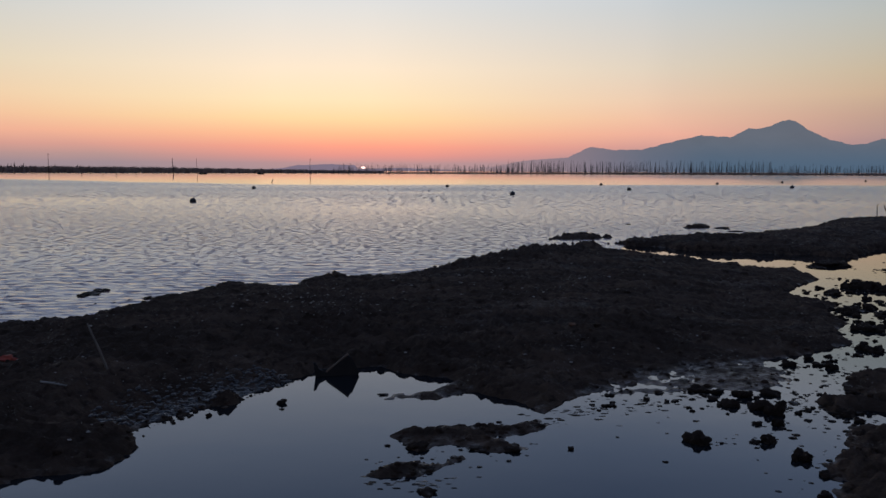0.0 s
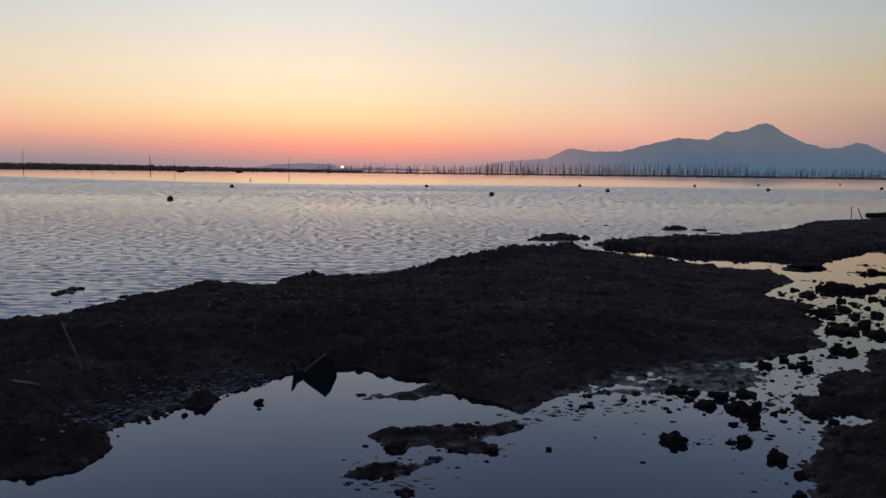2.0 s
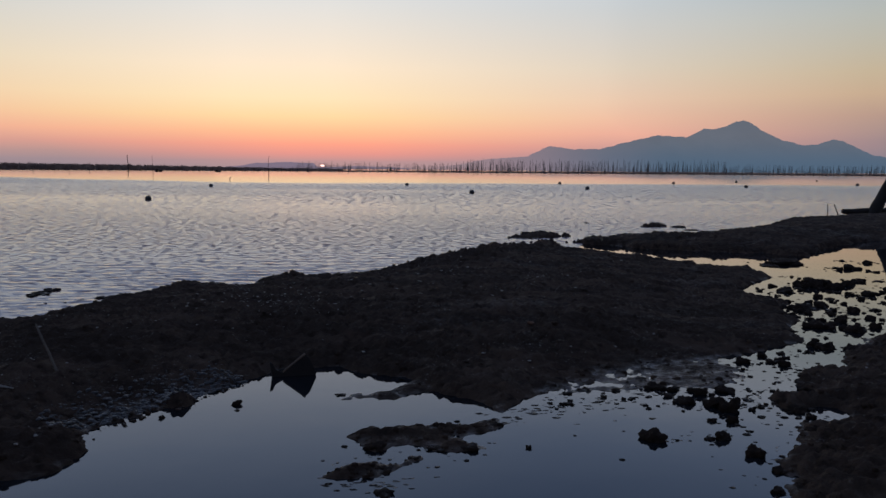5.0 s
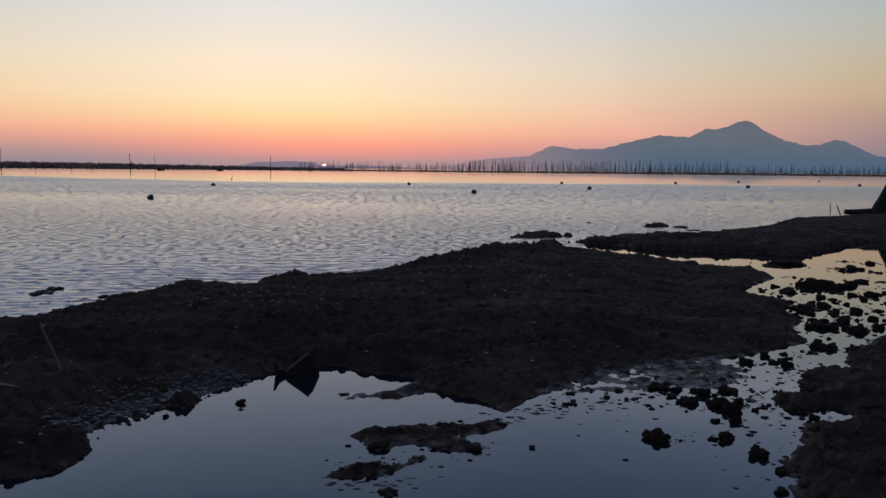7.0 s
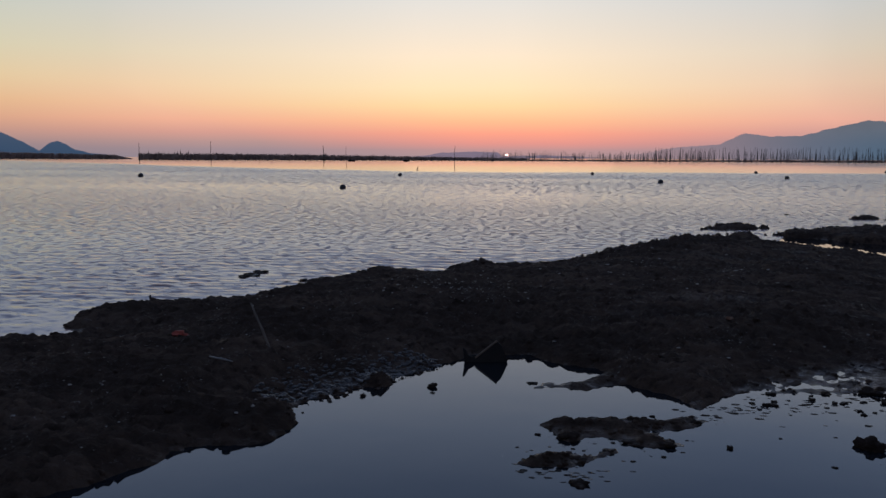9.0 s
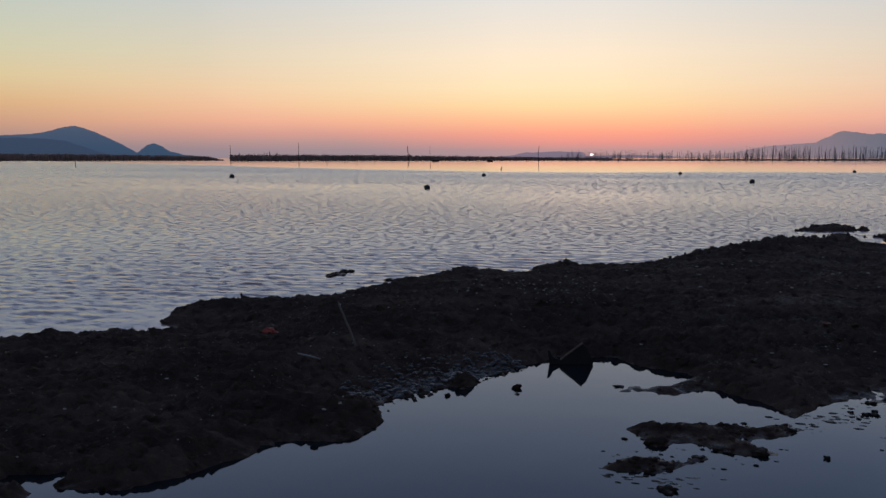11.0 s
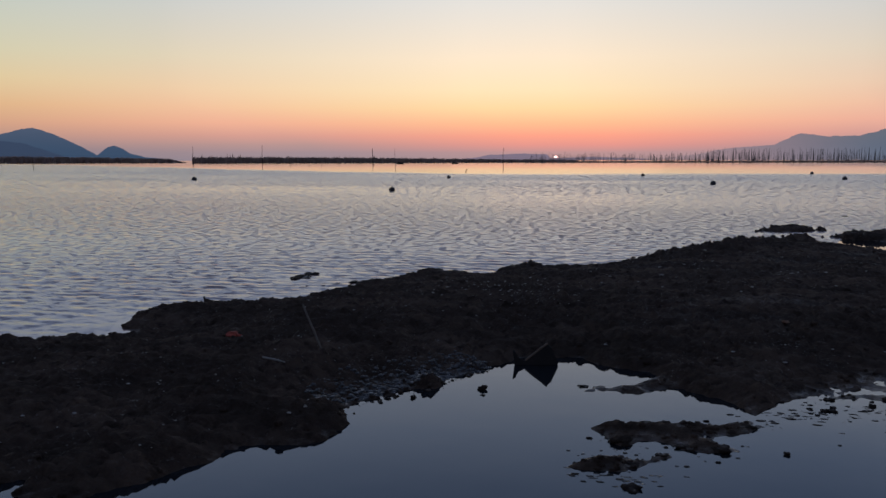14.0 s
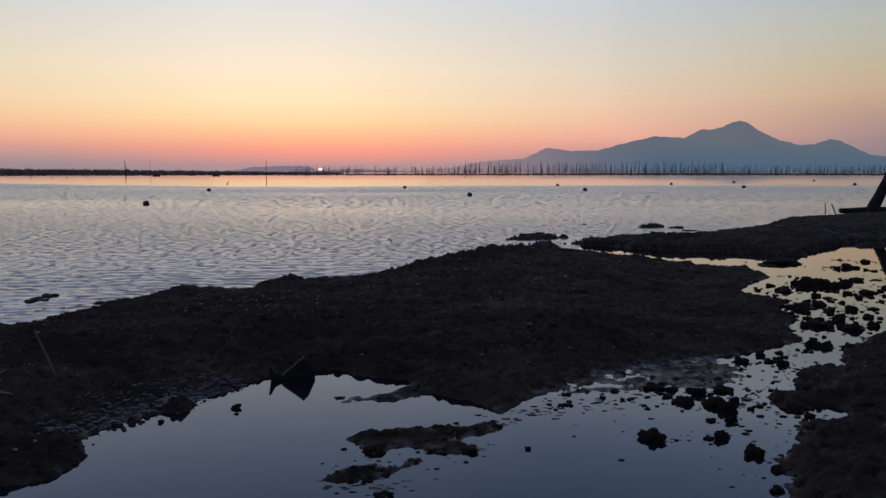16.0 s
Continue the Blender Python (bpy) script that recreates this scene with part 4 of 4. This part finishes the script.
def shells():
    rnd = random.Random(41)
    spots = []
    while len(spots) < 520:
        x, y = rnd.uniform(-4.5, 3.4), rnd.uniform(3.2, 12.5)
        patch = noise.noise(Vector((x * 0.9, y * 0.7, 3.0)))
        if rnd.random() > 0.35 + 1.4 * patch:
            continue
        z = height_at(x, y)
        if z > 0.05:
            spots.append((x, y, z, rnd.choice((0.003, 0.004, 0.005, 0.007, 0.011)) * (0.7 + y / 14)))
    while len(spots) < 700:                            # pale grit and shell on the left bank, for its stones and their glints
        x, y = rnd.uniform(-4.2, -1.7), rnd.gauss(5.3, 0.8)
        z = height_at(x, y)
        if z > 0.04:
            spots.append((x, y, z, rnd.choice((0.003, 0.004, 0.006))))
    while len(spots) < 940:                            # a bright strew of pale flecks, put in for pebble glints behind the box
        x, y = rnd.gauss(-1.35, 0.45), rnd.gauss(8.3, 0.5)
        spots.append((x, y, height_at(x, y), rnd.choice((0.004, 0.006, 0.009, 0.013))))
    return scatter("shell_and_glint_flecks", "pale broken shell fragments and glint flecks lying on the mud", "shells", SHELL_GLINT, spots, 42, 0.35)


shells()


# ---------------------------------------------------------------- wood, litter and stakes
def tube(bm, path, radii, sides=8, wobble=0.0, seed=0):
    """A tube along the points, with rounded irregular section."""
    rnd = random.Random(seed)
    rings = []
    for i, p in enumerate(path):
        p = Vector(p)
        along = (Vector(path[min(i + 1, len(path) - 1)]) - Vector(path[max(i - 1, 0)])).normalized()
        side = along.cross(Vector((0.3, 1, 0.2))).normalized()
        up = along.cross(side)
        ring = []
        for j in range(sides):
            a = j * 2 * math.pi / sides
            r = radii[i] * (1 + rnd.uniform(-wobble, wobble))
            ring.append(bm.verts.new(p + side * r * math.cos(a) + up * r * math.sin(a)))
        rings.append(ring)
    for a, b in zip(rings, rings[1:]):
        for j in range(sides):
            bm.faces.new((a[j], a[(j + 1) % sides], b[(j + 1) % sides], b[j]))
    bm.faces.new(rings[0][::-1]), bm.faces.new(rings[-1])
    bmesh.ops.recalc_face_normals(bm, faces=bm.faces[:])
    return bm


def between(a, b, n, sag=0.0, seed=0):
    rnd = random.Random(seed)
    a, b = Vector(a), Vector(b)
    return [a.lerp(b, i / (n - 1)) + Vector((rnd.uniform(-sag, sag), rnd.uniform(-sag, sag), rnd.uniform(-sag, sag))) for i in range(n)]


def solid(name, mat, label, category, path, radii, sides=8, wobble=0.0, seed=0, parent=None):
    ob = part(name, tube(bmesh.new(), path, radii, sides, wobble, seed), mat, parent, label, True)
    return tagged(ob, category=category) if category else ob


# leaning bamboo stick stuck in the mud
z0 = height_at(-2.02, 5.33)
solid("bamboo_stick", WOOD, "thin weathered stick leaning out of the mud", "stick", between((-2.01, 5.31, z0 - 0.05), (-2.47, 5.92, 0.42), 9, 0.0015, 2), [0.0075] * 8 + [0.005], 7, 0.15, 3)
# pale slat lying on the mud
z0 = max(height_at(-2.48, 5.23), height_at(-2.37, 5.2), height_at(-2.3, 5.16))
solid("bleached_slat", PALE, "short bleached wooden slat lying on mud", "slat", between((-2.49, 5.24, z0 + 0.006), (-2.29, 5.15, z0 + 0.004), 5, 0.001, 4), [0.007, 0.008, 0.008, 0.008, 0.006], 4, 0.1, 5)


def crumpled(name, mat, label, category, x, y, size, seed):
    bm = bmesh.new()
    bmesh.ops.create_icosphere(bm, subdivisions=2, radius=1.0)
    off = Vector((seed, seed * 2.3, 0))
    for v in bm.verts:
        d = v.co.normalized()
        v.co = d * (0.8 + 0.5 * noise.noise(d * 1.8 + off) + 0.15 * noise.noise(d * 6 + off))
        v.co = Vector((v.co.x * size[0], v.co.y * size[1], max(v.co.z, -0.4) * size[2]))
    ob = part(name, bm, mat, None, label)
    ob.location = (x, y, height_at(x, y) + size[2] * 0.3)
    return tagged(ob, category=category)


crumpled("red_plastic_scrap", RED, "crumpled faded red plastic scrap lying on mud", "litter", -3.13, 6.08, (0.075, 0.045, 0.045), 3)
crumpled("brick_fragment", plain_material("orange_brick", (0.16, 0.085, 0.05, 1), 0.85), "small worn orange brick fragment on the mud", "brick", 1.12, 7.07, (0.04, 0.03, 0.022), 8)


def board(bm, profile, y0, y1):
    """An upright board: profile of (x, z) in its plane, between two depths."""
    front = [bm.verts.new((x, y0, z)) for x, z in profile]
    back = [bm.verts.new((x, y1, z)) for x, z in profile]
    k = len(profile)
    bm.faces.new(front), bm.faces.new(back[::-1])
    for i in range(k):
        bm.faces.new((front[(i + 1) % k], front[i], back[i], back[(i + 1) % k]))
    bmesh.ops.recalc_face_normals(bm, faces=bm.faces[:])
    bmesh.ops.bevel(bm, geom=[e for e in bm.edges if abs(e.verts[0].co.y - e.verts[1].co.y) < 1e-6], offset=0.002, segments=1, affect="EDGES")
    return bm


def broken_box():
    base = new("broken_box")
    base.matrix_world = pose(-0.90, 6.09, 0.0, 0, 0, 12)
    part("front_board", board(bmesh.new(), [(0.015, -0.06), (-0.008, 0.11), (0.012, 0.10), (0.035, 0.055), (0.085, 0.030), (0.245, 0.155), (0.275, 0.13), (0.325, 0.02), (0.31, -0.06)], 0.0, 0.014), DARK_WOOD, base)
    part("back_board", board(bmesh.new(), [(0.03, -0.06), (0.02, 0.015), (0.15, 0.025), (0.28, 0.07), (0.32, 0.0), (0.32, -0.06)], 0.15, 0.165), DARK_WOOD, base)
    bm = tube(bmesh.new(), between((0.085, 0.004, 0.034), (0.245, 0.004, 0.160), 5, 0.001, 6), [0.008] * 5, 5, 0.1, 7)
    part("rim_strip", bm, STRIP, base, "pale worn strip along the broken edge")
    return tagged(base, "broken dark wooden box half sunk at the pool's edge", "box")


broken_box()

# stub of a stake in the sea close to shore
solid("stake_stub", DARK_WOOD, "short stub of a stake in shallow water", "stake", between((-4.58, 8.31, -0.2), (-4.585, 8.31, 0.035), 4, 0.004, 8), [0.014, 0.014, 0.013, 0.010], 6, 0.1, 9)
solid("leaning_stake", DARK_WOOD, "small leaning stake far out in calm water", "stake", between((-20.5, 101.6, -0.3), (-20.2, 101.6, 0.42), 4, 0.01, 10), [0.06, 0.06, 0.05, 0.04], 6, 0.1, 11)

# driftwood on the far bank
gz = height_at(14.8, 26.0)
solid("leaning_post", DARK_WOOD, "thick rough post leaning over the far mud bank", "post", between((14.60, 26.0, gz - 0.3), (15.80, 26.1, 2.3), 10, 0.012, 12), [0.19, 0.19, 0.18, 0.17, 0.165, 0.16, 0.155, 0.15, 0.145, 0.13], 10, 0.08, 13)
solid("driftwood_log", DARK_WOOD, "dark driftwood log lying on the far bank", "log", between((13.72, 25.9, 0.29), (16.6, 26.5, 0.31), 12, 0.015, 14), [0.075] + [0.095] * 10 + [0.07], 10, 0.1, 15)
gz = height_at(13.3, 26.0)
solid("bent_rod", RUST, "thin bent iron rod standing on the far bank", "rod", [(13.28, 26.0, gz - 0.2), (13.28, 26.0, 0.35), (13.265, 26.0, 0.51), (13.29, 26.0, 0.522), (13.33, 26.0, 0.528)], [0.014, 0.013, 0.012, 0.009, 0.006], 6, 0.0, 16)
solid("slanting_rod", RUST, "thin rusty rod slanting into the far bank", "rod", between((13.75, 26.0, gz - 0.12), (13.47, 26.0, 0.51), 5, 0.004, 17), [0.018, 0.018, 0.017, 0.016, 0.014], 6, 0.0, 18)
solid("twig", DARK_WOOD, "short twig poking from the far bank", "twig", between((13.03, 26.0, gz - 0.05), (12.90, 26.0, gz + 0.12), 4, 0.004, 19), [0.014, 0.013, 0.012, 0.008], 6, 0.1, 20)


def skiff(x, y, turn, length):
    base = new("moored_skiff")
    base.matrix_world = pose(x, y, 0, 0, 0, turn)
    bm = bmesh.new()
    rows = []
    for i in range(9):
        u = i / 8 * 2 - 1
        w = 0.55 * (1 - abs(u) ** 2.6 * (0.9 if u > 0 else 0.4))
        sheer = 0.42 + 0.22 * max(u, 0) ** 2
        rows.append([bm.verts.new((u * length / 2, s * w * f, z)) for s, f, z in ((-1, 1, sheer), (-1, 0.8, 0.05), (-1, 0.3, -0.15), (1, 0.3, -0.15), (1, 0.8, 0.05), (1, 1, sheer))])
    for a, b in zip(rows, rows[1:]):
        for j in range(5):
            bm.faces.new((a[j], a[j + 1], b[j + 1], b[j]))
    bm.faces.new(rows[0]), bm.faces.new(rows[-1][::-1])
    bmesh.ops.recalc_face_normals(bm, faces=bm.faces[:])
    part("hull", bm, DARK_WOOD, base)
    bm = bmesh.new()
    bmesh.ops.create_cube(bm, size=1.0, matrix=Matrix.Translation((-length * 0.2, 0, 0.5)) @ Matrix.Diagonal((length * 0.28, 0.8, 0.5, 1)))
    bmesh.ops.bevel(bm, geom=bm.edges[:], offset=0.06, segments=2, affect="EDGES")
    part("gear_heap", bm, DARK_WOOD, base, "dark heap of covered gear")
    return tagged(base, "small dark skiff moored off the far reeds", "boat", "skiffs")


skiff(-67.8, 318, 10, 2.3)
skiff(-87.6, 312, -12, 2.8)

# low stakes in the calm water before the reeds
for i, (az, d, top) in enumerate(((19.75, 210, 0.9), (22.9, 190, 0.8), (21.7, 195, 0.6), (38.4, 150, 1.6), (20.9, 185, 0.7))):
    x, y = from_az(az, d)
    ob = pole("low_stake", top, 0.06, 70 + i, "low thin stake in the calm water before the reeds", DARK_WOOD, "stake")
    ob.matrix_world = pose(x, y, 0, 3 * math.sin(i * 2.2), 3 * math.cos(i * 1.3), 0)
    tagged(ob, group="low stakes")
